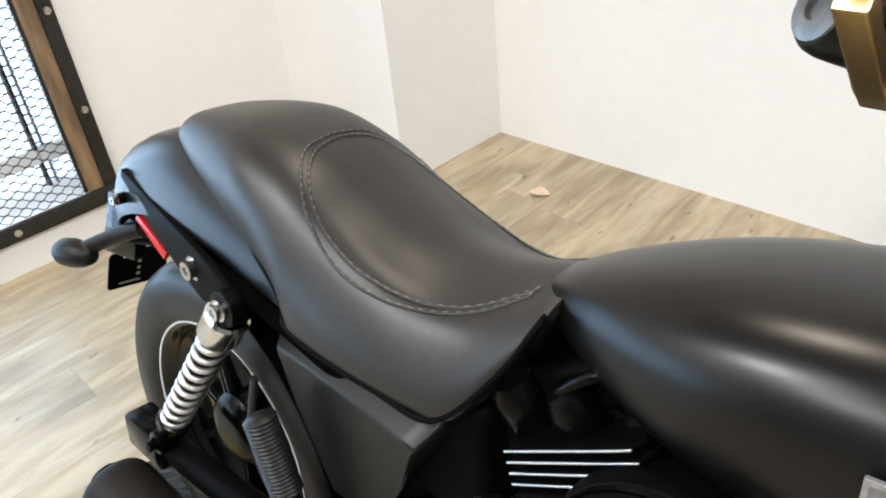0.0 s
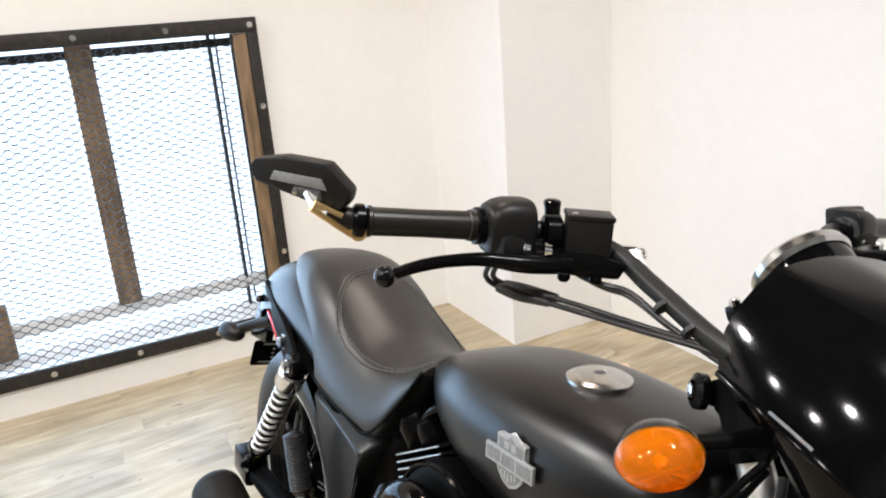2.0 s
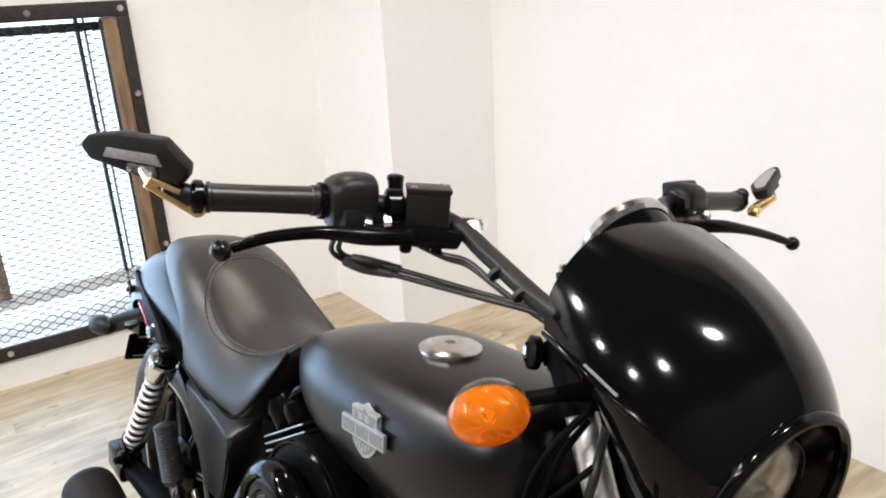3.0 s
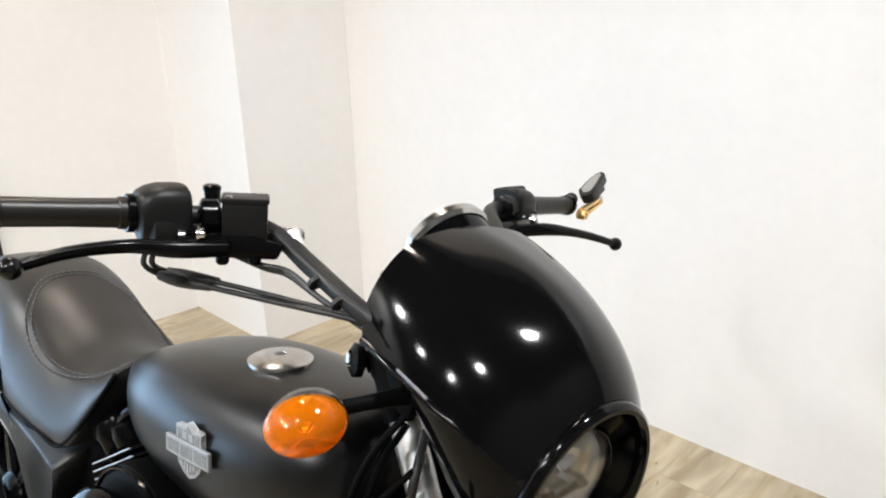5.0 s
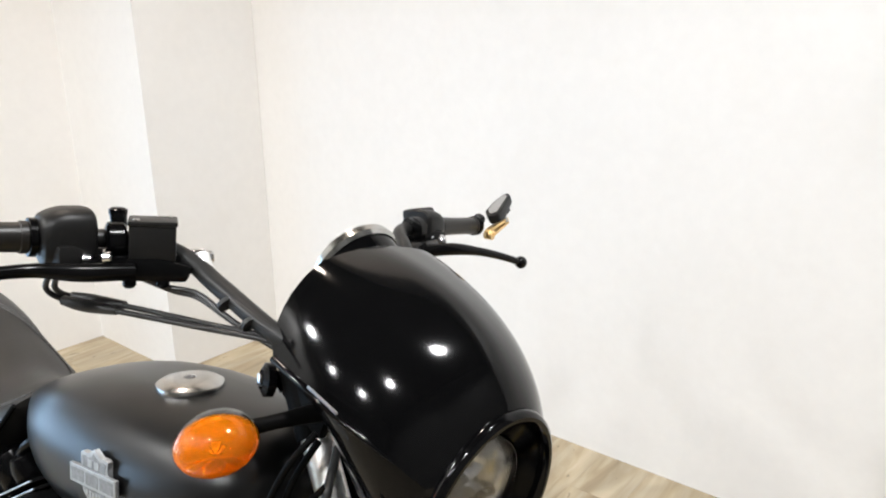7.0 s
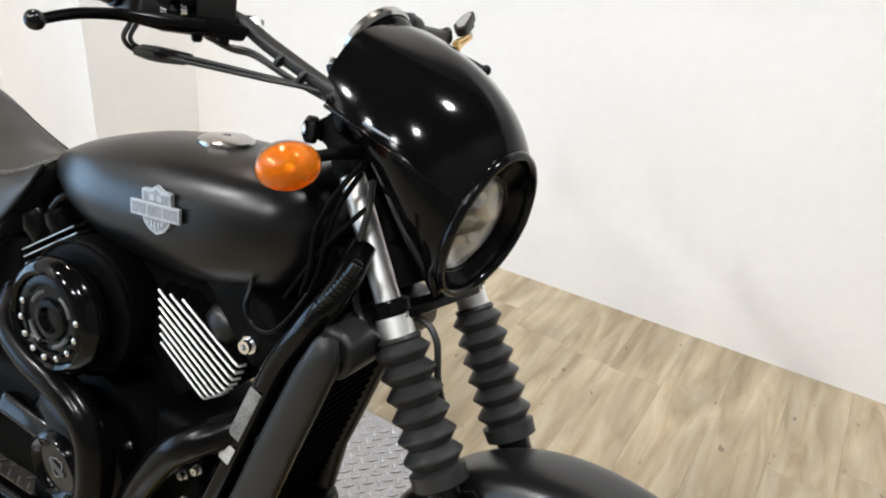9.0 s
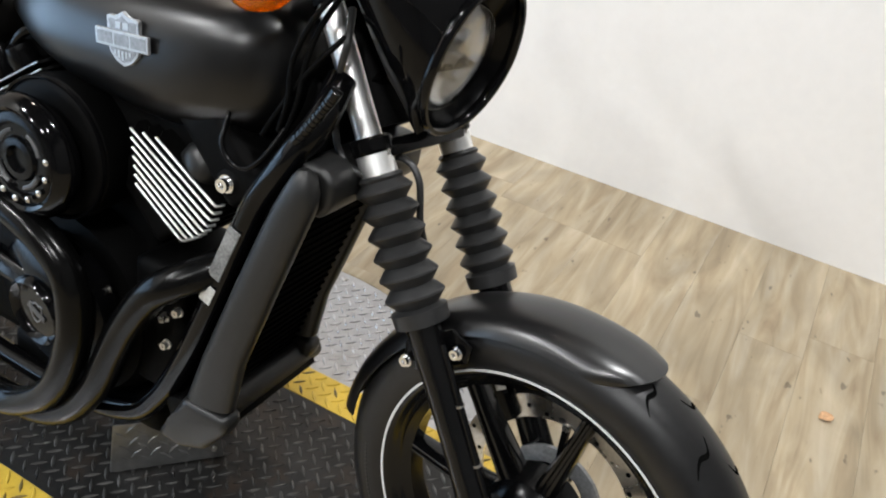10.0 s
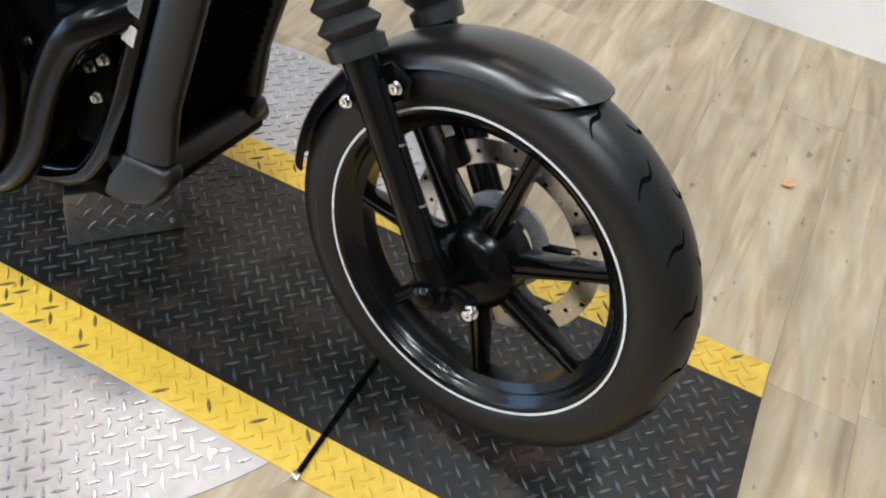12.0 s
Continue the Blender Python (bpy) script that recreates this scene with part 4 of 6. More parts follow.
fpart("fairing_mount_bolt", lathe([(0.0065, 0), (0.0065, 0.004), (0.003, 0.005)], (-0.435, -0.109, 0.9185), (-0.3, -0.9, 0.1), 6), STEEL, fairing, smooth=False)
fpart("fairing_mount_stay", block((0.070, 0.010, 0.026), Matrix.Translation((-0.385, -0.090, 0.905)) @ pose(0, 0, 0, 0, 20, 0), 0.003), MATT, fairing)
# instrument pod on top
pod = fpart("instrument", lathe([(0.026, -0.045), (0.041, -0.040), (0.045, -0.012), (0.045, 0.004)], (-0.440, 0.008, 1.024), (-0.84, 0, 0.54), 36), GLOSS, bike, "round instrument with a chrome bezel")
fpart("bezel", ring_lathe([(0.0340, 0.004), (0.0465, 0.0), (0.0492, 0.005), (0.0475, 0.013), (0.0415, 0.018), (0.0345, 0.014)], (-0.440, 0.008, 1.024), (-0.84, 0, 0.54), 44), CAPMETAL, pod)
fpart("dial_glass", lathe([(0.0350, 0.009), (0.025, 0.0120), (0.001, 0.0130)], (-0.440, 0.008, 1.024), (-0.84, 0, 0.54), 32), GLOSS, pod)
fpart("indicator_block", block((0.016, 0.022, 0.016), Matrix.Translation((-0.440, -0.064, 0.990)) @ pose(0, 0, 0, 10, -20, 0), 0.004), TRIM, pod)
for q in range(2):
    fpart("indicator_stud", lathe([(0.005, 0), (0.005, 0.006), (0.003, 0.008), (0.0005, 0.0085)], (-0.440 + 0.004 * q, -0.070 + 0.012 * q, 0.996), (-0.3, -0.2, 1), 14), CHROME, pod)

# handlebar and controls
bars = empty("handlebar", None, bike)
for s in (-1, 1):
    def S(x, y, z):
        if s < 0:
            return V((x, -y, z))
        f = min(1.0, y / 0.2)
        return V((x - 0.057 * f + min(0.018, max(0.0, (0.385 - y) * 0.13)), y + 0.015 * f, z - f * max(0.012, 0.031 - 0.10 * abs(0.385 - y))))
    fpart("bar_tube", tube([S(-0.586, 0.392, 1.0495), S(-0.576, 0.280, 1.0460), S(-0.553, 0.185, 1.040), S(-0.517, 0.150, 1.027), S(-0.478, 0.136, 1.007), S(-0.394, 0.117, 0.974), S(-0.362, 0.085, 0.955), S(-0.360, 0.0, 0.955)], 0.0098, 60, 16), SHROUD, bars, "satin black handlebar tube")
    g = [S(-0.585, 0.385, 1.0495), S(-0.5765, 0.278, 1.0455)]
    gd = (g[1] - g[0]).normalized()
    gl = (g[1] - g[0]).length
    fpart("grip", lathe([(0.0125, 0.0), (0.0150, 0.001), (0.0150, 0.004), (0.0136, 0.005), (0.0134, gl * 0.5), (0.0142, gl - 0.008), (0.0155, gl - 0.007), (0.0155, gl - 0.001), (0.0135, gl)], g[0], gd, 24), GRIP, bars, "brown-black rubber grip")
    fpart("grip_ring", lathe([(0.0165, 0), (0.0185, 0.001), (0.0185, 0.007), (0.0165, 0.008)], g[1] - gd * 0.001, gd, 24), TRIM, bars)
    k_ = 1.0 if s < 0 else 0.88
    side = gd.cross(V((0, 0, 1))).normalized()
    sec = []
    for h, wx, wz, dz in ((0.0, 0.019, 0.019, 0.0), (0.003, 0.023, 0.0235, -0.001), (0.012, 0.0255, 0.0265, 0.0005), (0.024, 0.0265, 0.0282, 0.0018), (0.046, 0.0265, 0.0285, 0.0022), (0.052, 0.0255, 0.0275, 0.0022), (0.055, 0.0225, 0.0245, 0.002)):
        c = g[1] + gd * (0.007 + h * 0.86) + V((0.004, 0, dz))
        sec.append([c + side * (k_ * wx * math.copysign(abs(math.cos(a)) ** 0.62, math.cos(a))) + V((0, 0, k_ * wz * math.copysign(abs(math.sin(a)) ** 0.62, math.sin(a)))) for a in [2 * math.pi * q / 32 for q in range(32)]])
    fpart("switch_housing", rings(bmesh.new(), sec), PLASTIC, bars, "moulded black switch housing")
    if s > 0:
        fpart("switch_cap", block((0.034, 0.040, 0.034), Matrix.Translation(g[1] + gd * 0.036 + V((-0.006, 0, 0.010))) @ pose(0, 0, 0, 0, -12, 16), 0.006), PLASTIC, bars)
    fpart("switch_lower", block((0.036, 0.040, 0.030), Matrix.Translation(S(-0.560, 0.246, 1.028)) @ pose(0, 0, 0, 0, 0, -8 * s), 0.008), PLASTIC, bars)
    fpart("switch_button", block((0.012, 0.016, 0.012), Matrix.Translation(S(-0.588, 0.25, 1.052)), 0.003), PLASTIC, bars)
    fpart("perch_clamp", lathe([(0.015, 0), (0.0185, 0.002), (0.0185, 0.016), (0.015, 0.018)], S(-0.553, 0.216, 1.043), (0.25, -s, 0), 18), TRIM, bars)
    if s < 0:
        fpart("perch_post", tube([S(-0.568, 0.197, 1.050), S(-0.574, 0.196, 1.068)], [0.0075, 0.0085], 3, 14), TRIM, bars)
    if s < 0:
        fpart("perch_post_cap", lathe([(0.009, 0), (0.009, 0.004), (0.006, 0.006)], S(-0.574, 0.196, 1.066), (0, 0, 1), 14), TRIM, bars)
    # lever
    lev = [S(-0.512, 0.205, 1.020), S(-0.520, 0.250, 1.021), S(-0.530, 0.290, 1.024), S(-0.528, 0.340, 1.022), S(-0.520, 0.384, 1.014)]
    if s > 0:
        lev = [V(p) for p in ((-0.558, 0.212, 1.004), (-0.543, 0.255, 1.007), (-0.538, 0.300, 1.002), (-0.538, 0.350, 0.992), (-0.537, 0.403, 0.978))]
    fpart("lever", tube(lev, [0.0085, 0.0090, 0.0066, 0.0058, 0.0052], 26, 12), TRIM, bars, "black control lever")
    for u in (0.244, 0.254, 0.268):
        fpart("lever_stud", lathe([(0.0030, 0), (0.0030, 0.0016), (0.0015, 0.0022), (0.0003, 0.0022)], S(-0.5255, u, 1.0255), (-0.6, -s * 0.5, 0.6), 12), STEEL, bars)
    fpart("lever_ball", lathe([(0.0098 * math.sin(math.pi * q / 12), -0.0098 * math.cos(math.pi * q / 12)) for q in range(13)], lev[-1], (1, 0, 0.2), 22), RIM, bars)
    fpart("lever_perch", prism([(-0.05, -0.010), (0.045, -0.012), (0.052, 0.004), (0.02, 0.012), (-0.05, 0.010)], (0.45, -s, 0), (0, 0, 1), S(-0.526, 0.196, 1.019), 0.020, 0.004), TRIM, bars)
    for q, (x, u, v) in enumerate(((-0.544, 0.238, 1.028), (-0.518, 0.230, 1.034))):
        bolt((0, 0, 0), (0.7, -s, 0.1) if s < 0 else (0.9, 0.2, 0), 0.0055, "perch_bolt", bars, CHROME, 0.006).matrix_local = FM @ Matrix.Translation(S(x, u, v))
    # bar-end mirror
    o = S(-0.608, 0.436, 1.085) if s < 0 else V((-0.635, 0.452, 1.045))
    A = V((-0.068, -0.077 if s < 0 else 0.077, 0.006)).normalized()
    if s > 0:
        A = V((-0.020, 0.070, 0.036)).normalized()
    B = V((0.10, -0.06, 0.99)).normalized() if s < 0 else V((-0.08, -0.45, 0.92)).cross(A)
    B = (B - A * B.dot(A)).normalized()
    ms = 1.0 if s < 0 else 0.74
    mir = fpart("mirror", prism([(x * ms, y * ms) for x, y in ((0.060, 0.002), (0.052, 0.013), (0.020, 0.020), (-0.024, 0.020), (-0.049, -0.001), (-0.047, -0.012), (-0.039, -0.022), (-0.010, -0.019), (0.050, -0.010))], A, B, o, 0.017, 0.004), PLASTIC, bars, "hexagonal bar-end mirror")
    n = A.cross(B).normalized()
    back = n if (n.x > 0 if s < 0 else n.z < 0) else -n
    if s < 0:
        fpart("mirror_inset", prism([(x * ms, y * ms) for x, y in ((0.034, -0.004), (0.030, 0.005), (-0.020, 0.005), (-0.026, -0.005))], A, B, o + back * 0.0092, 0.002, 0.0006), GREY_BADGE, mir, "pale grey inset panel")
    fpart("mirror_face", prism([(x * ms * 0.90, y * ms * 0.84) for x, y in ((0.052, 0.002), (0.046, 0.010), (0.018, 0.016), (-0.021, 0.016), (-0.043, -0.001), (-0.041, -0.010), (-0.034, -0.018), (-0.010, -0.015), (0.044, -0.008))], A, B, o - back * 0.0086, 0.001), MIRROR, mir, "mirror glass", False)
    if s < 0:
        g0, g1 = S(-0.583, 0.432, 1.0625), S(-0.590, 0.391, 1.039)
    else:
        g0, g1 = V((-0.626, 0.462, 1.026)), V((-0.622, 0.417, 1.007))
    ga = (g1 - g0).normalized()
    gb = V((0, 0, 1)) - ga * ga.z
    gl_ = (g1 - g0).length
    for sd in (-1, 1):
        fpart("mirror_arm", prism([(-0.005, 0.0), (0.005, 0.0), (0.007, sd * 0.0022), (gl_ - 0.010, sd * 0.0042), (gl_ - 0.008, 0.0), (gl_ + 0.0085, 0.0), (gl_ + 0.0070, sd * 0.0050), (gl_ + 0.001, sd * 0.0090), (gl_ - 0.010, sd * 0.0085), (-0.005, sd * 0.0055)], ga, gb, g0, 0.0075, 0.0009), GOLD, mir, "gold anodised mirror arm")
    foot = o + back * 0.010 - B * (0.010 * ms) - A * (0.006 if s < 0 else 0.0)
    fpart("mirror_stalk", tube([g0, foot], [0.0052, 0.0040], 4, 12), ALLOY, mir, "bare metal mirror stalk")
    fpart("mirror_bracket", prism([(-0.016, -0.005), (0.016, -0.005), (0.014, 0.004), (-0.014, 0.004)], A, B, foot - back * 0.001, 0.006, 0.0012), DARK_BADGE, mir)
    for q in (-0.011, 0.011):
        fpart("bracket_screw", lathe([(0.0028, 0), (0.0028, 0.0016), (0.001, 0.002)], foot + A * q + back * 0.002, back, 10), STEEL, mir)
    fpart("bar_end_screw", lathe([(0.008, 0), (0.008, 0.006), (0.004, 0.006), (0.0035, 0.003)], g1 + V((0.004, 0, 0)), (0.9, -s * -0.3, 0), 16), GOLD, mir)
    fpart("bar_end_plug", lathe([(0.013, 0), (0.016, 0.003), (0.016, 0.010), (0.012, 0.012)], g[0] - gd * 0.013, gd, 20), TRIM, mir)
    pe = (S(-0.601, 0.421, 1.058) - S(-0.587, 0.392, 1.048)).normalized()
    fpart("bar_end_weight", lathe([(0.009, 0), (0.0105, 0.003), (0.0105, 0.022), (0.0098, 0.026), (0.0085, 0.028), (0.0005, 0.028)], S(-0.587, 0.392, 1.048), pe, 22), PLASTIC, mir)
    fpart("bar_end_cap", lathe([(0.0078, 0.0275), (0.0078, 0.0290), (0.006, 0.0298), (0.003, 0.0298), (0.0025, 0.0285)], S(-0.587, 0.392, 1.048), pe, 20), GREY_BADGE, mir, "dull grey end cap")
# brake master cylinder with its square reservoir, right side only
ra = V((0.41, 0.91, 0.02)).normalized()
rc = V((-0.531, -0.179, 1.0455))
RV = Matrix(((ra.x, -ra.y, 0, rc.x), (ra.y, ra.x, 0, rc.y), (0, 0, 1, rc.z), (0, 0, 0, 1)))
part("brake_reservoir", block((0.043, 0.038, 0.036), RV, 0.003), PLASTIC, bars, "square black brake fluid reservoir", m=FM)
part("reservoir_lid", block((0.0455, 0.0405, 0.005), RV @ Matrix.Translation((0, 0, 0.0185)), 0.0018), PLASTIC, bars, m=FM)
for u_, v_ in ((-0.015, -0.013), (0.015, 0.013)):
    part("lid_screw", lathe([(0.0032, 0), (0.0032, 0.0012), (0.0015, 0.0014)], (u_, v_, 0.021), (0, 0, 1), 12), STEEL, bars, m=FM @ RV)
fpart("master_cylinder", tube([(-0.556, -0.222, 1.026), (-0.536, -0.180, 1.024), (-0.519, -0.146, 1.026)], [0.012, 0.0135, 0.0105], 12, 16), TRIM, bars)
fpart("master_body", block((0.060, 0.020, 0.020), Matrix.Translation((-0.533, -0.182, 1.022)) @ pose(0, 0, 0, 0, 0, 65), 0.004), TRIM, bars)
for u_ in (-0.176, -0.204):
    fpart("body_lug", lathe([(0.006, 0), (0.0065, 0.010), (0.004, 0.013)], (-0.520 + (u_ + 0.19) * 0.4, u_, 1.014), (0.1, 0, -1), 12), TRIM, bars)
fpart("banjo_fitting", tube([(-0.520, -0.148, 1.028), (-0.511, -0.134, 1.029)], 0.0088, 3, 14), CHROME, bars, "bright banjo fitting")
fpart("banjo_bolt", lathe([(0.0062, 0), (0.0062, 0.007), (0.004, 0.009)], (-0.511, -0.134, 1.029), (0.5, 0.85, 0.1), 6), CHROME, bars, smooth=False)
fpart("hose_sleeve", tube([(-0.513, -0.137, 1.030), (-0.504, -0.139, 1.020), (-0.484, -0.139, 1.009)], [0.0098, 0.0098, 0.0085], 10, 14), FORKTUBE, bars, "bright hose sleeve")
fpart("brake_line", tube([(-0.488, -0.140, 1.010), (-0.455, -0.136, 1.000), (-0.42, -0.130, 0.988), (-0.385, -0.118, 0.974), (-0.35, -0.10, 0.95)], 0.0048, 30, 12), RUBBER, bars)
for d in (0.0, 0.008):
    fpart("throttle_cable", tube([(-0.560, -0.264 + d, 1.014), (-0.576, -0.262 + d, 0.994), (-0.578, -0.242 + d, 0.980 + d * 0.3), (-0.528, -0.213 + d, 0.978 + d * 0.5), (-0.462, -0.166 + d, 0.9735 + d * 0.3), (-0.396, -0.121 + d, 0.969), (-0.36, -0.09, 0.95)], 0.0028, 60, 10), RUBBER, bars, "black control cable")
    fpart("cable_boot", tube([(-0.579, -0.246 + d, 0.981 + d * 0.3), (-0.560, -0.233 + d, 0.9785 + d * 0.5), (-0.530, -0.2135 + d, 0.978 + d * 0.6)], [0.0052, 0.0066, 0.0042], 8, 10), RUBBER, bars, "rubber cable boot")
for k in range(2):
    fpart("wiring_loom", tube([(-0.530, -0.190, 1.008), (-0.515, -0.168 + 0.004 * k, 1.000 - 0.004 * k), (-0.490, -0.150, 0.997 - 0.004 * k), (-0.445, -0.138 + 0.004 * k, 0.980 - 0.004 * k), (-0.38, -0.11, 0.955)], 0.0028, 40, 8), RUBBER, bars)
for u, (x, y, z) in enumerate(((-0.458, -0.140, 0.996), (-0.425, -0.133, 0.984))):
    fpart("cable_clip", lathe([(0.007, 0), (0.0088, 0.001), (0.0088, 0.005), (0.007, 0.006)], (x, y, z), (0.75, 0.1, -0.5), 14), RUBBER, bars)

# front turn signals
for s in (-1, 1):
    c = V((-0.372, s * 0.190, 0.896 - (0.0 if s < 0 else 0.012)))
    d = V((0.86, s * 0.50, 0.06)).normalized()
    SQ = Matrix.Translation(c) @ Matrix.Rotation(radians(14), 4, d) @ Matrix.Diagonal((1.06, 1.06, 0.78, 1)) @ Matrix.Rotation(radians(-14), 4, d) @ Matrix.Translation(-c)
    sig = part("turn_signal", lathe([(0.008, -0.044), (0.020, -0.036), (0.030, -0.022), (0.0345, -0.004), (0.0345, 0.002)], c, d, 28), TRIM, bike, "amber front turn signal", m=FM @ SQ)
    part("signal_reflector", lathe([(0.033, 0.000), (0.028, -0.008), (0.018, -0.013), (0.006, -0.015), (0.005, 0.004), (0.0035, 0.010), (0.0005, 0.011)], c, d, 14, cap=False), ALLOY, sig, "bright reflector with its bulb", False, m=FM @ SQ)
    a0, b0 = d.orthogonal().normalized(), d.cross(d.orthogonal().normalized())
    lens_sec = []
    for r_, h_, fl in ((0.0338, -0.003, 0), (0.0345, 0.003, 0), (0.031, 0.013, 0), (0.023, 0.021, 0), (0.012, 0.0255, 0), (0.0005, 0.027, 0),
                       (0.0005, 0.0245, 0), (0.011, 0.022, 1), (0.0205, 0.017, 1), (0.0275, 0.010, 1), (0.0305, 0.003, 1), (0.0318, -0.003, 0)):
        lens_sec.append([c + d * (h_ + fl * 0.0006 * math.sin(k * math.pi / 2)) + (a0 * math.cos(2 * math.pi * k / 48) + b0 * math.sin(2 * math.pi * k / 48)) * r_ for k in range(48)])
    lens = part("signal_lens", rings(bmesh.new(), lens_sec, cap0=False, cap1=False), AMBER, sig, "amber lens fluted inside", m=FM @ SQ)
    lens.visible_shadow = False
    fpart("signal_stalk", tube([c - d * 0.02, c + V((0.006, -s * 0.05, 0.010)), c + V((0.014, -s * 0.100, 0.012))], [0.010, 0.007, 0.010], 12, 12), MATT, sig)

# fuel tank
xs = (-0.919, -0.899, -0.864, -0.804, -0.734, -0.654, -0.590, -0.516, -0.458, -0.422, -0.402, -0.392)
top = (0.768, 0.782, 0.801, 0.826, 0.847, 0.861, 0.8665, 0.869, 0.868, 0.860, 0.843, 0.815)
bot = (0.744, 0.732, 0.723, 0.703, 0.685, 0.676, 0.672, 0.677, 0.693, 0.712, 0.745, 0.790)
wid = (0.019, 0.042, 0.063, 0.092, 0.111, 0.118, 0.119, 0.115, 0.104, 0.086, 0.062, 0.034)
n = 44
sx, st = smooth_curve(xs, top, n)
_, sb = smooth_curve(xs, bot, n)
_, sw_ = smooth_curve(xs, wid, n)
sec = []
for x, zt, zb, w in zip(sx, st, sb, sw_):
    ring = []
    zc = zb + (zt - zb) * 0.50
    for k in range(40):
        a = 2 * math.pi * k / 40
        ca, sa = math.cos(a), math.sin(a)
        e = 2 / 2.75 if sa > 0 else 2 / 2.4
        yy = w * math.copysign(abs(ca) ** e, ca)
        zz = zc + (zt - zc if sa > 0 else zc - zb) * math.copysign(abs(sa) ** e, sa)
        ring.append((x, yy, zz))
    sec.append(ring)
tank = part("fuel_tank", rings(bmesh.new(), sec), SATIN, bike, "satin black fuel tank")
cap = part("fuel_cap", lathe([(0.0365, -0.004), (0.0378, 0.002), (0.0370, 0.006), (0.0315, 0.0095), (0.0180, 0.0115), (0.0070, 0.012), (0.0060, 0.0105), (0.0005, 0.0105)], (-0.590, -0.014, 0.8645), (-0.05, -0.02, 1), 44), CAPMETAL, tank, "round chrome fuel cap")
part("cap_lock", lathe([(0.0055, 0), (0.0055, 0.0012), (0.003, 0.0014)], (-0.5905, -0.0142, 0.8752), (-0.05, -0.02, 1), 16), DARK_BADGE, cap)
# shield badge: plain shapes
bo = V((-0.596, -0.1205, 0.7885))
ba, bb = V((0.99, 0.04, 0.06)), V((0.14, 0.02, 0.98))
ba = ba.normalized()
bb = (bb - ba * bb.dot(ba)).normalized()
bn = ba.cross(bb)
bn = bn if bn.y < 0 else -bn
shield = [(0, 0.033), (0.005, 0.028), (0.011, 0.0255), (0.020, 0.027), (0.0245, 0.025), (0.0225, 0.017), (0.0245, 0.009), (0.0245, -0.006), (0.021, -0.017), (0.012, -0.026), (0, -0.031), (-0.012, -0.026), (-0.021, -0.017), (-0.0245, -0.006), (-0.0245, 0.009), (-0.0225, 0.017), (-0.0245, 0.025), (-0.020, 0.027), (-0.011, 0.0255), (-0.005, 0.028)]
badge = part("tank_badge", prism(shield, ba, bb, bo, 0.006, 0.0009), SILVER_BADGE, tank, "silver shield-shaped badge", smooth=False)
part("badge_inlay", prism([(x * 0.86, y * 0.86) for x, y in shield], ba, bb, bo + bn * 0.0030, 0.0012), GREY_BADGE, badge, smooth=False)
part("badge_bar", prism([(-0.0405, -0.0095), (0.0405, -0.0095), (0.0405, 0.0105), (-0.0405, 0.0105)], ba, bb, bo + bn * 0.0036, 0.0045, 0.0008), SILVER_BADGE, badge, smooth=False)
for x0, x1 in ((-0.037, -0.014), (-0.011, 0.011), (0.014, 0.037)):
    part("badge_panel", prism([(x0, -0.0062), (x1, -0.0062), (x1, 0.0072), (x0, 0.0072)], ba, bb, bo + bn * 0.0058, 0.0008), GREY_BADGE, badge, smooth=False)
for q in range(5):
    x = -0.0135 + q * 0.0056
    part("badge_mark", prism([(x, -0.0235 + abs(q - 2) * 0.003), (x + 0.0034, -0.0235 + abs(q - 2) * 0.003), (x + 0.0034, -0.0125), (x, -0.0125)], ba, bb, bo + bn * 0.0038, 0.0012), SILVER_BADGE, badge, smooth=False)
for q in range(2):
    x = -0.0095 + q * 0.0112
    part("badge_mark", prism([(x, 0.0128), (x + 0.008, 0.0128), (x + 0.008, 0.0205), (x, 0.0205)], ba, bb, bo + bn * 0.0038, 0.0012), SILVER_BADGE, badge, smooth=False)

# seat
SX = (-0.880, -0.905, -0.945, -0.99, -1.05, -1.12, -1.19, -1.25, -1.31, -1.38, -1.45, -1.505)
ST = (0.783, 0.777, 0.766, 0.757, 0.760, 0.786, 0.818, 0.834, 0.838, 0.829, 0.812, 0.784)
SB = (0.764, 0.712, 0.647, 0.641, 0.643, 0.646, 0.651, 0.661, 0.674, 0.689, 0.704, 0.718)
SWD = (0.074, 0.096, 0.115, 0.122, 0.127, 0.128, 0.124, 0.118, 0.111, 0.100, 0.080, 0.046)
n = 46
sx, st = smooth_curve(SX, ST, n)
_, sb = smooth_curve(SX, SB, n)
_, sw_ = smooth_curve(SX, SWD, n)
dish = [max(0.0, 1 - abs(x + 1.06) / 0.17) ** 0.7 for x in sx]


def seat_power(x):
    """Roundness of the seat's upper half: a slanting skirt in front, boxy behind."""
    return 1.72 + 0.38 * min(1.0, max(0.0, (-x - 1.0) / 0.14)) + min(1.0, max(0.0, (-x - 1.14) / 0.16))


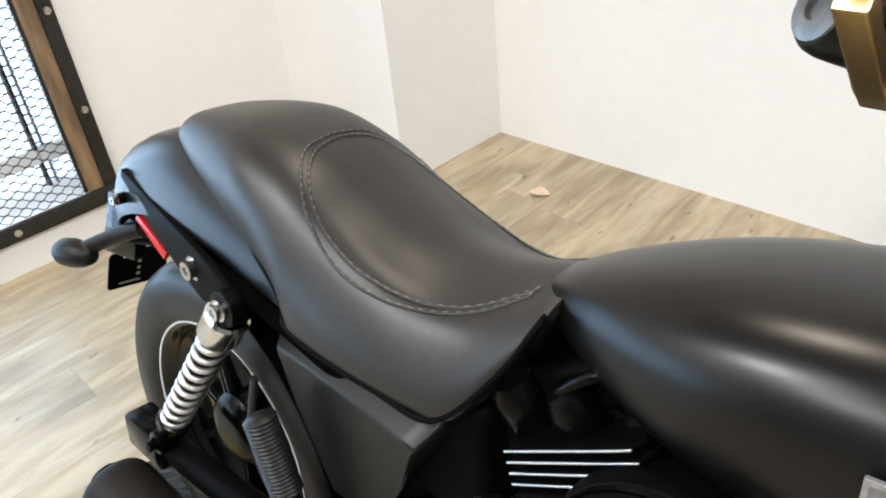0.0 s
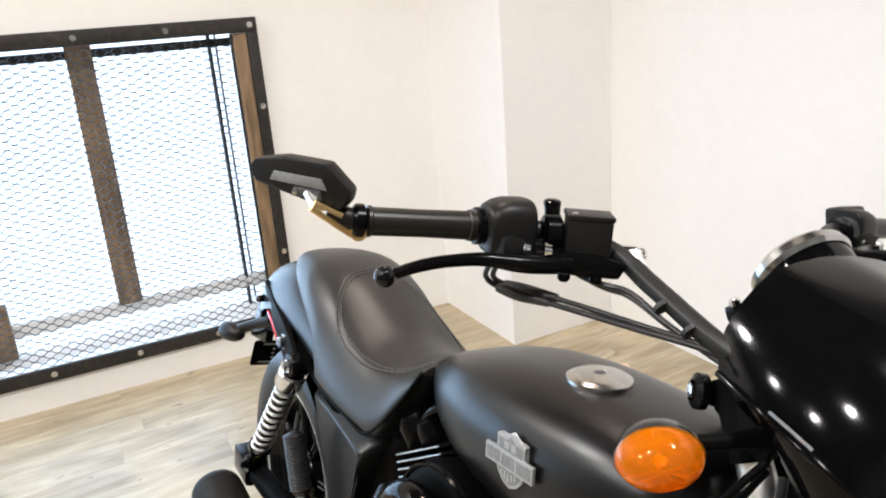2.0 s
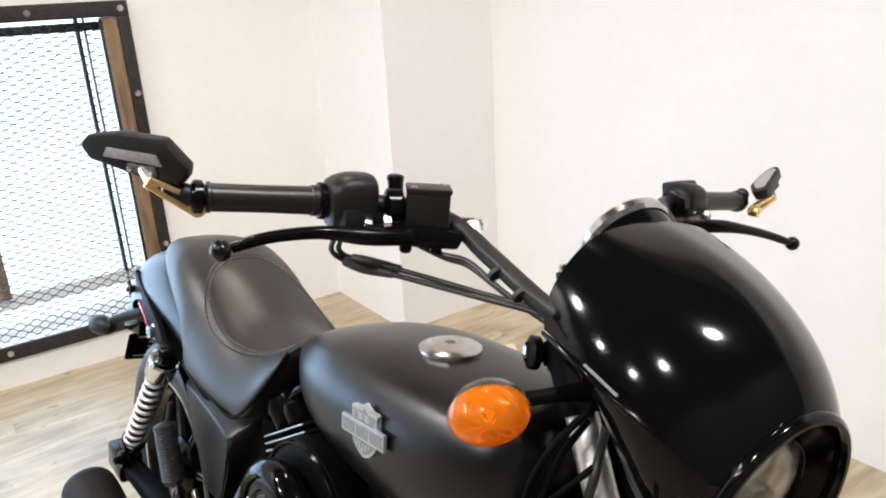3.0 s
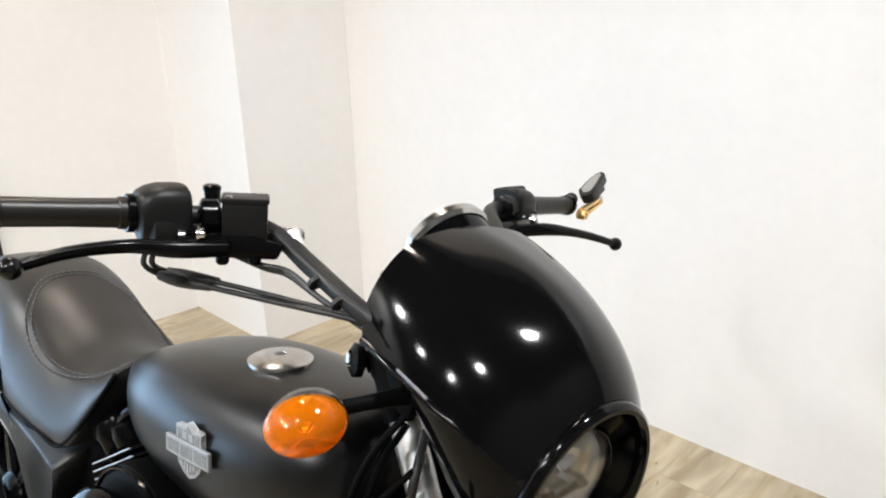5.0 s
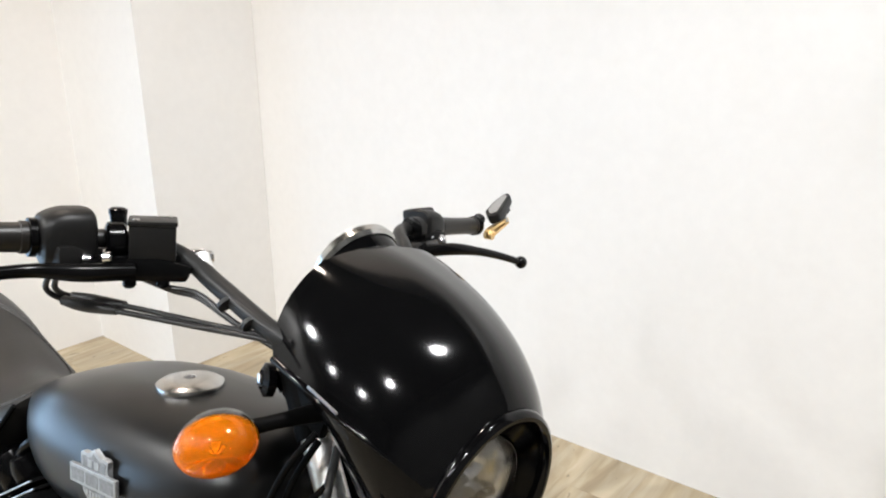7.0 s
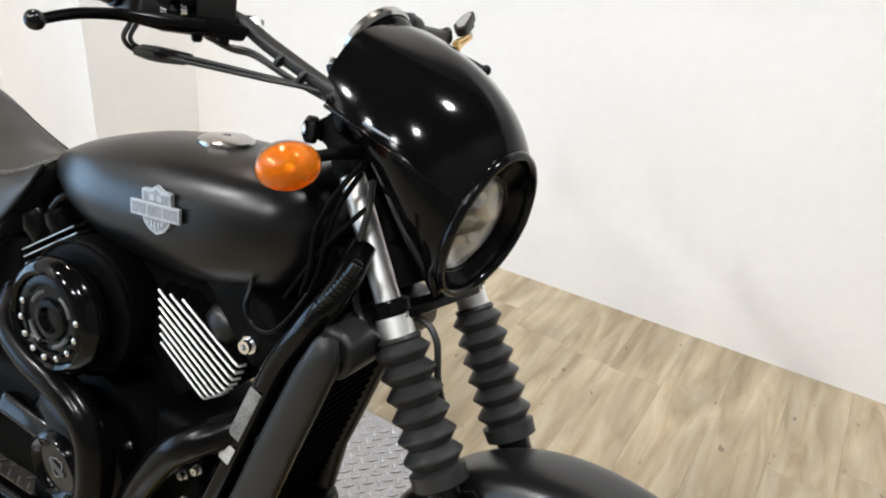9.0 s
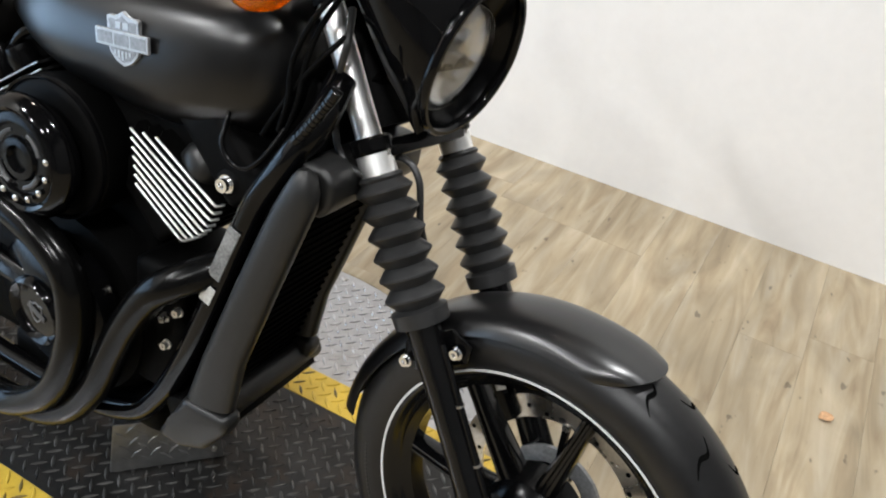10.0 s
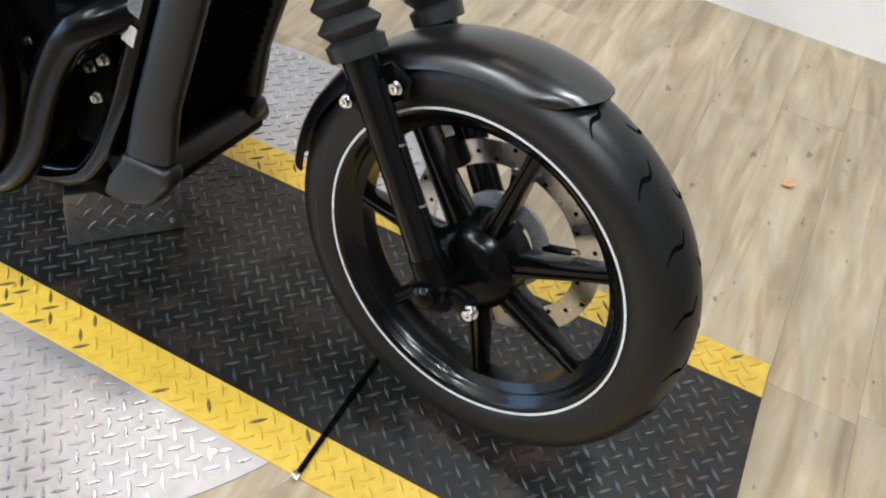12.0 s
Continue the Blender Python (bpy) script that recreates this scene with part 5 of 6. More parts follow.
def seat_pt(i, a):
    ca, sa = math.cos(a), math.sin(a)
    w, zt, zb = sw_[i], st[i], sb[i]
    q = min(1.0, max(0.0, (-sx[i] - 1.14) / 0.16))
    zc = zb + (zt - zb) * (0.14 + 0.16 * q)
    e = 2 / seat_power(sx[i]) if sa > 0 else 2 / 5.5
    y = w * math.copysign(abs(ca) ** e, ca)
    z = zc + (zt - zc if sa > 0 else zc - zb) * math.copysign(abs(sa) ** e, sa)
    if sa > 0:     # raised rim of the dished part
        z += 0.012 * dish[i] * math.exp(-((abs(y) / w - 0.72) / 0.16) ** 2)
    lean = (zt - z) * 1.5 * min(1.0, max(0.0, (-sx[i] - 1.16) / 0.30))
    return V((sx[i] + lean, y, z))


seat = part("seat", rings(bmesh.new(), [[seat_pt(i, 2 * math.pi * k / 44) for k in range(44)] for i in range(n)]), LEATHER, bike, "black vinyl seat with a dished rider's place")


def seat_top(x, y):
    """Height of the seat's upper side."""
    rx = sx[::-1]
    w, zt, zb, di = (curve1(rx, v[::-1], x) for v in (sw_, st, sb, dish))
    q = min(1.0, max(0.0, (-x - 1.14) / 0.16))
    zc = zb + (zt - zb) * (0.14 + 0.16 * q)
    r = min(abs(y) / w, 0.999)
    z = zc + (zt - zc) * (1 - r ** seat_power(x)) ** (1 / seat_power(x))
    return z + 0.012 * di * math.exp(-((r - 0.72) / 0.16) ** 2)


RX = (-0.912, -0.950, -1.00, -1.05, -1.10, -1.15, -1.185, -1.205, -1.212)
RY = (0.036, 0.058, 0.078, 0.090, 0.093, 0.084, 0.064, 0.036, 0.0)
for off in (0.0, 0.008):      # two rows of stitches round the dish
    half = spline([(x - off * (1 if i > 6 else 0.3), y + (off if i < 8 else 0), 0) for i, (x, y) in enumerate(zip(RX, RY))], 73)
    line = [V((p.x, -p.y, seat_top(p.x, p.y) - 0.0002)) for p in half] + [V((p.x, p.y, seat_top(p.x, p.y) - 0.0002)) for p in half[-2::-1]]
    part("piping", tube(line[::4], 0.0020, 160, 8), LEATHER, seat)
    for k in range(0, 144, 2):
        part("stitch", tube([line[k] + V((0, 0, 0.0020)), line[k].lerp(line[k + 1], 0.8) + V((0, 0, 0.0019))], 0.0005, 2, 5), THREAD, seat)
for s in (-1, 1):
    edge = [V((x + (zt - zb) * 0.96 * 1.5 * min(1.0, max(0.0, (-x - 1.16) / 0.30)), s * (w * 0.985), zb + 0.006)) for x, w, zb, zt in list(zip(sx, sw_, sb, st))]
    part("edge_trim", tube(edge[::5], 0.0036, 50, 8), MATT, seat)

# rear fender, tail and struts
rows = []
FXS = (-1.16, -1.30, -1.40, -1.49, -1.56, -1.61, -1.655, -1.69, -1.715)
FZS = (0.735, 0.765, 0.780, 0.775, 0.758, 0.738, 0.712, 0.678, 0.640)
FWS = (0.096, 0.098, 0.097, 0.094, 0.089, 0.083, 0.073, 0.058, 0.040)
fx, fz = smooth_curve(FXS, FZS, 24)
_, fwid = smooth_curve(FXS, FWS, 24)
for x, z, w in zip(fx, fz, fwid):
    row = []
    for j in range(15):
        g = (j - 7) / 7
        a = g * math.pi / 2
        row.append((x + 0.02 * (1 - math.cos(a)), w * math.sin(a), z - 0.095 * (1 - math.cos(a)) ** 1.2))
    rows.append(row)
rf = part("rear_fender", sheet(rows, 0.003), SATIN, bike, "satin black rear fender")
for s in (-1, 1):
    part("strut", prism([(-0.165, 0.014), (-0.155, 0.028), (0.10, -0.012), (0.155, -0.030), (0.15, -0.080), (0.06, -0.076), (-0.06, -0.040)], (1, 0.13 * s, 0), (0, 0, 1), (-1.42, s * 0.100, 0.690), 0.010, 0.0025), MATT, rf, "black fender strut")
    bolt((-1.362, s * 0.110, 0.652), (0, s, 0), 0.012, "strut_bolt", rf, CHROME, 0.014)
    bolt((-1.575, s * 0.078, 0.676), (0, s, 0), 0.008, "strut_bolt", rf, TRIM, 0.022)
    bolt((-1.575, s * 0.098, 0.676), (0, s, 0), 0.006, "strut_bolt", rf, CHROME, 0.008)
part("tail_light", lathe([(0.001, -0.062), (0.016, -0.058), (0.026, -0.04), (0.030, 0.0), (0.026, 0.04), (0.016, 0.058), (0.001, 0.062)], (-1.635, 0, 0.632), (0, 1, 0), 24), RED, rf, "red tail lamp")
for s in (-1, 1):
    part("tail_reflector", prism([(-0.040, 0.016), (-0.030, 0.023), (0.036, -0.012), (0.026, -0.026)], (1, 0, 0), (0, 0, 1), (-1.516, s * 0.083, 0.634), 0.008, 0.002), RED, rf, "narrow red side lamp")
part("tail_bracket", prism([(-0.09, -0.055), (0.05, -0.01), (0.06, 0.03), (-0.05, 0.02)], (1, 0, 0), (0, 0, 1), (-1.64, -0.058, 0.625), 0.004, 0.001), GLOSS, rf, "bright edge of the tail bracket")
part("tail_bracket", prism([(-0.10, -0.075), (0.02, -0.055), (0.05, 0.02), (-0.03, 0.03)], (1, 0, 0), (0, 0, 1), (-1.655, -0.055, 0.60), 0.02, 0.004), GLOSS, rf)
pa, pb = V((0.0, 0.993, -0.12)), V((0.2, 0.12, 0.95))
po = V((-1.772, -0.002, 0.463))
plate = part("plate_bracket", prism([(-0.050, -0.036), (0.050, -0.036), (0.054, -0.031), (0.054, 0.031), (0.048, 0.036), (-0.046, 0.036), (-0.052, 0.030), (-0.053, -0.032)], pa, pb - pa * pb.dot(pa), po, 0.004, 0.0012), MATT, rf, "black slotted number plate bracket")
pn = pa.cross(pb).normalized()
pn = pn if pn.x > 0 else -pn
# slots are not cut: white bars paint the light seen through them
for (x0, x1, y0, y1) in ((-0.034, 0.004, -0.027, -0.024), (-0.028, 0.008, 0.025, 0.028), (-0.003, 0.003, -0.015, -0.010), (-0.002, 0.004, -0.003, 0.002), (-0.001, 0.005, 0.010, 0.015)):
    part("slot", prism([(x0, y0), (x1, y0), (x1, y1), (x0, y1)], pa, pb - pa * pb.dot(pa), po + pn * 0.0022, 0.0012), WHITE_LABEL_AND_SLOT, plate, "white bar in place of light through a slot", False)
for s in (-1, 1):
    c = V((-1.704, s * 0.126, 0.559))
    d = V((-0.95, s * 0.28, -0.10)).normalized()
    sg_ = part("rear_signal", lathe([(0.006, -0.046), (0.014, -0.041), (0.0205, -0.024), (0.0230, -0.002), (0.0215, 0.017), (0.015, 0.030), (0.007, 0.037), (0.0005, 0.039)], c, d, 26), PLASTIC, rf, "smoked black rear turn signal")
    part("signal_stalk", tube([c - d * 0.01, c + V((0.055, -s * 0.035, 0.030)), c + V((0.11, -s * 0.065, 0.055))], [0.014, 0.012, 0.014], 12, 12), PLASTIC, sg_)

# rear wheel
wheel("rear_wheel", bike, (-1.466, 0, 0.290), 0.2885, 0.194, 0.056, None, 7, 10)

# shocks
for s in (-1, 1):
    t0, t1 = V((-1.272, s * 0.118, 0.640)), V((-1.478, s * 0.138, 0.335))
    d = (t1 - t0).normalized()
    L = (t1 - t0).length
    sh = part("rear_shock", lathe([(0.008, 0.0), (0.008, L)], t0, d, 14), CHROME, bike, "chrome rear shock absorber")
    part("shock_can", lathe([(0.024, 0.018), (0.0275, 0.022), (0.0275, 0.060), (0.0265, 0.063), (0.010, 0.065)], t0, d, 28), CHROME, sh, "polished upper can")
    coil = []
    turns, s0, s1 = 10.0, 0.066, L - 0.075
    a = d.orthogonal().normalized()
    b = d.cross(a)
    for k in range(int(turns * 16) + 1):
        u = k / (turns * 16)
        w = 2 * math.pi * turns * u
        coil.append(t0 + d * (s0 + (s1 - s0) * u) + (a * math.cos(w) + b * math.sin(w)) * 0.0178)
    part("spring", tube(coil, 0.0046, len(coil), 10), ALLOY, sh, "chrome coil spring")
    part("shock_body", lathe([(0.014, 0.06), (0.014, L - 0.03)], t0, d, 18), TRIM, sh)
    part("spring_seat", lathe([(0.012, L - 0.080), (0.025, L - 0.076), (0.025, L - 0.062), (0.018, L - 0.052), (0.014, L - 0.028), (0.011, L)], t0, d, 24), TRIM, sh)
    part("top_eye", lathe([(0.010, -0.018), (0.022, -0.016), (0.024, 0), (0.022, 0.016), (0.010, 0.018)], t0, (0, 1, 0), 24), TRIM, sh)
    bolt(t0 + V((0, s * 0.018, 0)), (0, s, 0), 0.010, "eye_bolt", sh, CHROME, 0.010)
    part("lower_eye", lathe([(0.008, -0.016), (0.018, -0.014), (0.018, 0.014), (0.008, 0.016)], t1, (0, 1, 0), 20), TRIM, sh)
    bolt(t1 + V((0, s * 0.016, 0)), (0, s, 0), 0.008, "eye_bolt", sh, TRIM, 0.012)

# frame, swingarm, engine
frame_ = empty("frame", None, bike)
for s in (-1, 1):
    part("down_tube", tube([(-0.345, s * 0.040, 0.800), (-0.340, s * 0.080, 0.760), (-0.362, s * 0.100, 0.713), (-0.399, s * 0.102, 0.652), (-0.421, s * 0.102, 0.598), (-0.468, s * 0.102, 0.467), (-0.510, s * 0.102, 0.360), (-0.560, s * 0.10, 0.265), (-0.62, s * 0.10, 0.205), (-0.75, s * 0.10, 0.175), (-1.0, s * 0.10, 0.18)], 0.0175, 70, 16), GLOSS, frame_, "gloss black frame tube")
    part("swingarm", tube([(-0.98, s * 0.105, 0.33), (-1.25, s * 0.118, 0.315), (-1.56, s * 0.125, 0.300)], [0.026, 0.024, 0.022], 14, 14), MATT, frame_)
    part("seat_rail", tube([(-0.98, s * 0.06, 0.60), (-1.08, s * 0.085, 0.600), (-1.25, s * 0.10, 0.650), (-1.36, s * 0.10, 0.66)], 0.014, 24, 12), CORE, frame_)
part("swingarm_block", block((0.10, 0.05, 0.06), Matrix.Translation((-1.53, -0.128, 0.305)), 0.010), TRIM, frame_)
wrap = spline([(-0.302, -0.114, 0.810), (-0.310, -0.114, 0.796), (-0.326, -0.116, 0.770), (-0.346, -0.119, 0.741)], 30)
part("wire_wrap", tube(wrap[::6] + [wrap[-1]], 0.0055, 30, 10), RIM, frame_, "shiny spiral-wrapped wires")
for k in range(1, 29, 2):
    part("wrap_turn", lathe([(0.0054, -0.0020), (0.0068, -0.0012), (0.0068, 0.0012), (0.0054, 0.0020)], wrap[k], wrap[min(k + 1, 29)] - wrap[k - 1], 12), RIM, frame_)
part("frame_label", prism([(-0.0095, -0.042), (0.0095, -0.042), (0.0095, 0.042), (-0.0095, 0.042)], (0.936, 0, -0.352), (0.352, 0, 0.936), (-0.4335, -0.1212, 0.566), 0.002, 0.0004), LABEL_GREY, frame_, "worn grey label", False)
part("frame_label", prism([(-0.009, -0.014), (0.009, -0.014), (0.009, 0.014), (-0.009, 0.014)], (0.936, 0, -0.352), (0.352, 0, 0.936), (-0.4575, -0.1212, 0.498), 0.002, 0.0004), WHITE_LABEL_AND_SLOT, frame_, "small white label", False)

engine = empty("engine", None, bike)
part("crankcase", lathe([(0.10, -0.105), (0.150, -0.095), (0.165, -0.06), (0.165, 0.08), (0.140, 0.11)], (-0.75, 0, 0.345), (0, 1, 0), 40), MATT, engine, "matt black crankcase")
part("gearbox", block((0.30, 0.20, 0.20), Matrix.Translation((-0.93, 0, 0.33)), 0.03, 3), MATT, engine)
part("sump", block((0.34, 0.16, 0.06), Matrix.Translation((-0.75, 0, 0.185)), 0.02, 3), MATT, engine)
# clutch-side cover with a stepped round cap
cc = V((-0.740, -0.148, 0.361))
part("side_cover_case", lathe([(0.110, 0.050), (0.112, 0.018), (0.100, 0.006), (0.070, 0.0), (0.062, -0.004)], cc, (0.05, 1, 0.05), 44), TRIM, engine, "black engine cover")
part("cover_cap", lathe([(0.058, 0.0), (0.056, -0.012), (0.050, -0.018), (0.044, -0.015), (0.040, -0.010), (0.001, -0.010)], cc, (0.05, 1, 0.05), 40), GLOSS, engine, "round black cap with a dark emblem")
em = [V((0.015 * x, 0, 0.017 * z)) for x, z in ((0, 1), (0.35, 0.75), (0.8, 0.8), (0.75, -0.1), (0.45, -0.7), (0, -1), (-0.45, -0.7), (-0.75, -0.1), (-0.8, 0.8), (-0.35, 0.75), (0, 1))]
for a_, b_ in zip(em, em[1:]):
    part("cap_emblem", tube([cc + V((0, -0.0112, 0)) + a_, cc + V((0, -0.0112, 0)) + b_], 0.0009, 2, 6), GREY_BADGE, engine)
part("cap_emblem_bar", prism([(-0.019, -0.004), (0.019, -0.004), (0.019, 0.005), (-0.019, 0.005)], (0.9, -0.03, -0.42), (0.42, 0, 0.9), cc + V((0, -0.0115, 0)), 0.0016, 0.0004), DARK_BADGE, engine, "small outlined emblem", False)
part("cover_shoulder", block((0.125, 0.034, 0.034), Matrix.Translation((-0.815, -0.142, 0.404)) @ pose(0, 0, 0, -25, 6, 0), 0.010, 3), RIM, engine)
for x, z in ((-0.536, 0.423), (-0.512, 0.442), (-0.533, 0.379), (-0.645, 0.420), (-0.645, 0.30), (-0.87, 0.51)):
    bolt((x, -0.112, z), (0, -1, 0), 0.0055, "case_bolt", engine, STEEL, 0.010)
part("front_case", block((0.10, 0.16, 0.22), Matrix.Translation((-0.575, -0.01, 0.37)), 0.02, 3), MATT, engine)
# cylinders: finned barrels, front and rear
for nm, base, e, k, cnt, hl in (("front", V((-0.543, 0, 0.626)), V((0.68, 0, -0.735)), V((0.735, 0, 0.68)), 9, 0.080), ("rear", V((-0.815, 0, 0.640)), V((0.853, 0, 0.522)), V((-0.522, 0, 0.853)), 9, 0.080)):
    pitch = 0.0088 if nm == 'front' else 0.0105
    up = k.normalized()
    cyl = part("cylinder", tube([base - up * 0.14, base + up * 0.075], 0.058, 2, 28), MATT, engine, "black finned cylinder with bright fin edges")
    for q in range(cnt):
        o = base + up * (q - (cnt - 1) / 2) * pitch
        hw = hl - 0.0022 * abs(q - cnt // 2)
        if nm == 'front':      # these fan out a little
            f0 = V((-0.608, 0, 0.600)).lerp(V((-0.6165, 0, 0.674)), q / 6) if q < 7 else V((-0.6165, 0, 0.674)).lerp(V((-0.573, 0, 0.675)), (q - 6) / 2)
            f1 = V((-0.520, 0, 0.541)).lerp(V((-0.466, 0, 0.611)), q / 8) + V((0.008, 0, -0.007)) * math.sin(math.pi * q / 8)
            e, o, hw = (f1 - f0).normalized(), (f0 + f1) / 2, (f1 - f0).length / 2
        outl = [(-hw, 0.062), (-hw, -0.085), (-hw + 0.010, -0.100), (hw - 0.010, -0.100), (hw, -0.085), (hw, 0.062)]
        part("fin", prism(outl, e, (0, 1, 0), o, 0.0042, 0.0006), MATT, cyl, smooth=False)
        e1 = e.normalized()
        line = [o + e1 * (-hw + 0.006) + V((0, -0.1005, 0)), o + e1 * (hw * 0.55) + V((0, -0.1008, 0)), o + e1 * (hw - 0.005) + V((0, -0.1000, 0))]
        if nm == 'front':
            line += [o + e1 * (hw - 0.001) + V((0.001, -0.097, 0.001)), o + e1 * (hw + 0.001) + V((0.003, -0.091, 0.003))]
        # lower rear edges are coloured black in place of the shade they sit in
        part("fin_edge", tube(line, 0.0020 if nm == 'front' else 0.0012, 16, 8), FINEDGE if nm == 'front' or q > 4 else MATT, cyl, "machined fin edge")
    part("cylinder_head", block((0.15, 0.19 if nm == 'front' else 0.11, 0.070 if nm == 'front' else 0.04), Matrix.Translation(base + up * (0.088 if nm == 'front' else 0.068)) @ V((0, 0, 1)).rotation_difference(up).to_matrix().to_4x4(), 0.016, 3), MATT, engine, "matt black cylinder head")
    if nm == 'front':
        part("head_boss", lathe([(0.031, 0.012), (0.029, -0.004), (0.024, -0.012), (0.013, -0.017), (0.001, -0.018)], (-0.514, -0.080, 0.648), (0.1, 1, -0.2), 28), COVER, engine, "dull grey rounded boss")
        part("bolt_seat", lathe([(0.024, 0.02), (0.022, -0.006), (0.016, -0.010), (0.010, -0.010)], (-0.455, -0.086, 0.647), (0, 1, 0), 24), MATT, engine)
        bolt(V((-0.455, -0.096, 0.647)), (0, -1, 0), 0.009, "head_bolt", engine, CHROME, 0.012)
    part("cylinder_base", block((0.12, 0.17, 0.05), Matrix.Translation(base - up * 0.085) @ V((0, 0, 1)).rotation_difference(up).to_matrix().to_4x4(), 0.012, 3), MATT, engine)
part("head_filler", block((0.30, 0.14, 0.10), Matrix.Translation((-0.66, 0.0, 0.665)), 0.02, 3), MATT, engine)
part("head_filler", block((0.16, 0.14, 0.30), Matrix.Translation((-0.70, 0.02, 0.54)), 0.02, 3), MATT, engine)
# air cleaner
ac, aa = V((-0.739, -0.150, 0.603)), V((0.03, -0.99, 0.02)).normalized()
part("air_cleaner", lathe([(0.085, -0.075), (0.096, -0.060), (0.100, -0.020), (0.098, -0.006), (0.090, 0.0), (0.080, 0.001)], ac + V((0.008, 0.025, 0.006)), aa, 48), MATT, engine, "round black air cleaner housing")
part("housing_lip", ring_lathe([(0.0955, -0.004), (0.0985, -0.001), (0.0975, 0.003), (0.0945, 0.002)], ac + V((0.008, 0.025, 0.006)), aa, 56), TRIM, engine)
part("air_cover", lathe([(0.078, -0.012), (0.085, 0.0), (0.084, 0.010), (0.077, 0.020), (0.069, 0.024), (0.064, 0.021), (0.062, 0.014)], ac, aa, 56, cap=False), GLOSS, engine, "domed gloss black air cleaner rim")
part("cover_face", lathe([(0.0625, 0.013), (0.0625, 0.017), (0.057, 0.0195), (0.049, 0.0195), (0.046, 0.0155), (0.031, 0.0150), (0.028, 0.0195), (0.019, 0.0205), (0.015, 0.0130), (0.001, 0.0120)], ac, aa, 48), TRIM, engine, "stepped black face of the air cleaner")
up_ = V((0, 0.12, 1)).normalized()
rt_ = up_.cross(aa).normalized()
# bright studs, which also stand in for lamp glints on the face
for q in range(14):
    a = 2 * math.pi * q / 14
    c = ac + aa * 0.0190 + (up_ * math.cos(a) + rt_ * math.sin(a)) * 0.0535
    part("cover_stud", lathe([(0.0044, 0), (0.0044, 0.002), (0.0026, 0.0034), (0.0005, 0.0036)], c, aa, 12), STEEL, engine)
for q in range(4):
    a0 = 0.4 + q * 1.571
    pts = [ac + aa * 0.0165 + (up_ * math.cos(a0 + w * 0.12) + rt_ * math.sin(a0 + w * 0.12)) * 0.0385 for w in range(8)]
    part("cover_bar", tube(pts, 0.0036, 20, 8), DARK_BADGE, engine, "raised grey bar")
# rear tank-side hose and intake bits above the rear fins
part("intake_hose", tube([(-0.800, -0.060, 0.752), (-0.832, -0.075, 0.736), (-0.850, -0.077, 0.719), (-0.860, -0.076, 0.703), (-0.857, -0.074, 0.675)], 0.0065, 24, 12), TRIM, engine)
for hx, hy, hz, hr in ((-0.905, -0.062, 0.672, 0.026), (-0.845, -0.066, 0.690, 0.024)):
    part("head_cover", lathe([(hr * 0.2, 0.030), (hr * 0.72, 0.026), (hr * 0.96, 0.012), (hr, -0.004), (hr * 1.05, -0.030)], (hx, hy, hz), (-0.35, -0.35, 0.87), 24), TRIM, engine, "rounded black head cover")
part("intake_cover", block((0.14, 0.10, 0.045), Matrix.Translation((-0.88, -0.01, 0.690)) @ pose(0, 0, 0, 0, -30, 0), 0.012, 3), MATT, engine)
part("coil_box", block((0.085, 0.12, 0.13), Matrix.Translation((-0.405, 0.03, 0.715)) @ pose(0, 0, 0, 0, -14, 0), 0.012, 3), MATT, engine, "black box behind the fork")
part("coil_cable", tube([(-0.462, -0.088, 0.745), (-0.456, -0.103, 0.722), (-0.453, -0.112, 0.705), (-0.440, -0.114, 0.688), (-0.417, -0.113, 0.684), (-0.396, -0.108, 0.702), (-0.380, -0.09, 0.74)], 0.0034, 30, 10), TRIM, engine)
for strand in (((-0.350, -0.055, 0.900), (-0.360, -0.072, 0.877), (-0.375, -0.078, 0.846), (-0.387, -0.080, 0.811), (-0.387, -0.082, 0.769), (-0.398, -0.080, 0.730)),
               ((-0.352, -0.050, 0.890), (-0.366, -0.066, 0.850), (-0.376, -0.072, 0.806), (-0.378, -0.076, 0.770), (-0.392, -0.078, 0.720)),
               ((-0.340, -0.050, 0.850), (-0.358, -0.068, 0.822), (-0.380, -0.074, 0.790), (-0.402, -0.078, 0.752), (-0.424, -0.076, 0.716))):
    part("wiring", tube(strand, 0.0034, 30, 10), MATT, engine, "glossy black wiring")

# exhaust
exh = empty("exhaust", None, bike)
part("header_pipe", tube([(-0.905, -0.10, 0.570), (-0.855, -0.145, 0.548), (-0.790, -0.162, 0.527), (-0.733, -0.165, 0.511), (-0.696, -0.165, 0.494), (-0.663, -0.165, 0.462), (-0.653, -0.165, 0.412), (-0.660, -0.165, 0.350), (-0.695, -0.165, 0.262), (-0.755, -0.165, 0.196), (-0.85, -0.165, 0.155), (-1.05, -0.170, 0.165), (-1.22, -0.180, 0.19)], 0.0235, 90, 20), PIPE, exh, "satin black exhaust pipe")
part("header_pipe", tube([(-0.412, -0.02, 0.560), (-0.440, -0.066, 0.541), (-0.470, -0.108, 0.521), (-0.505, -0.136, 0.499), (-0.538, -0.142, 0.467), (-0.577, -0.142, 0.408), (-0.606, -0.142, 0.350), (-0.645, -0.142, 0.265), (-0.71, -0.142, 0.185), (-0.80, -0.142, 0.145), (-0.95, -0.150, 0.145), (-1.15, -0.175, 0.175)], 0.0235, 80, 20), PIPE, exh, "satin black exhaust pipe")
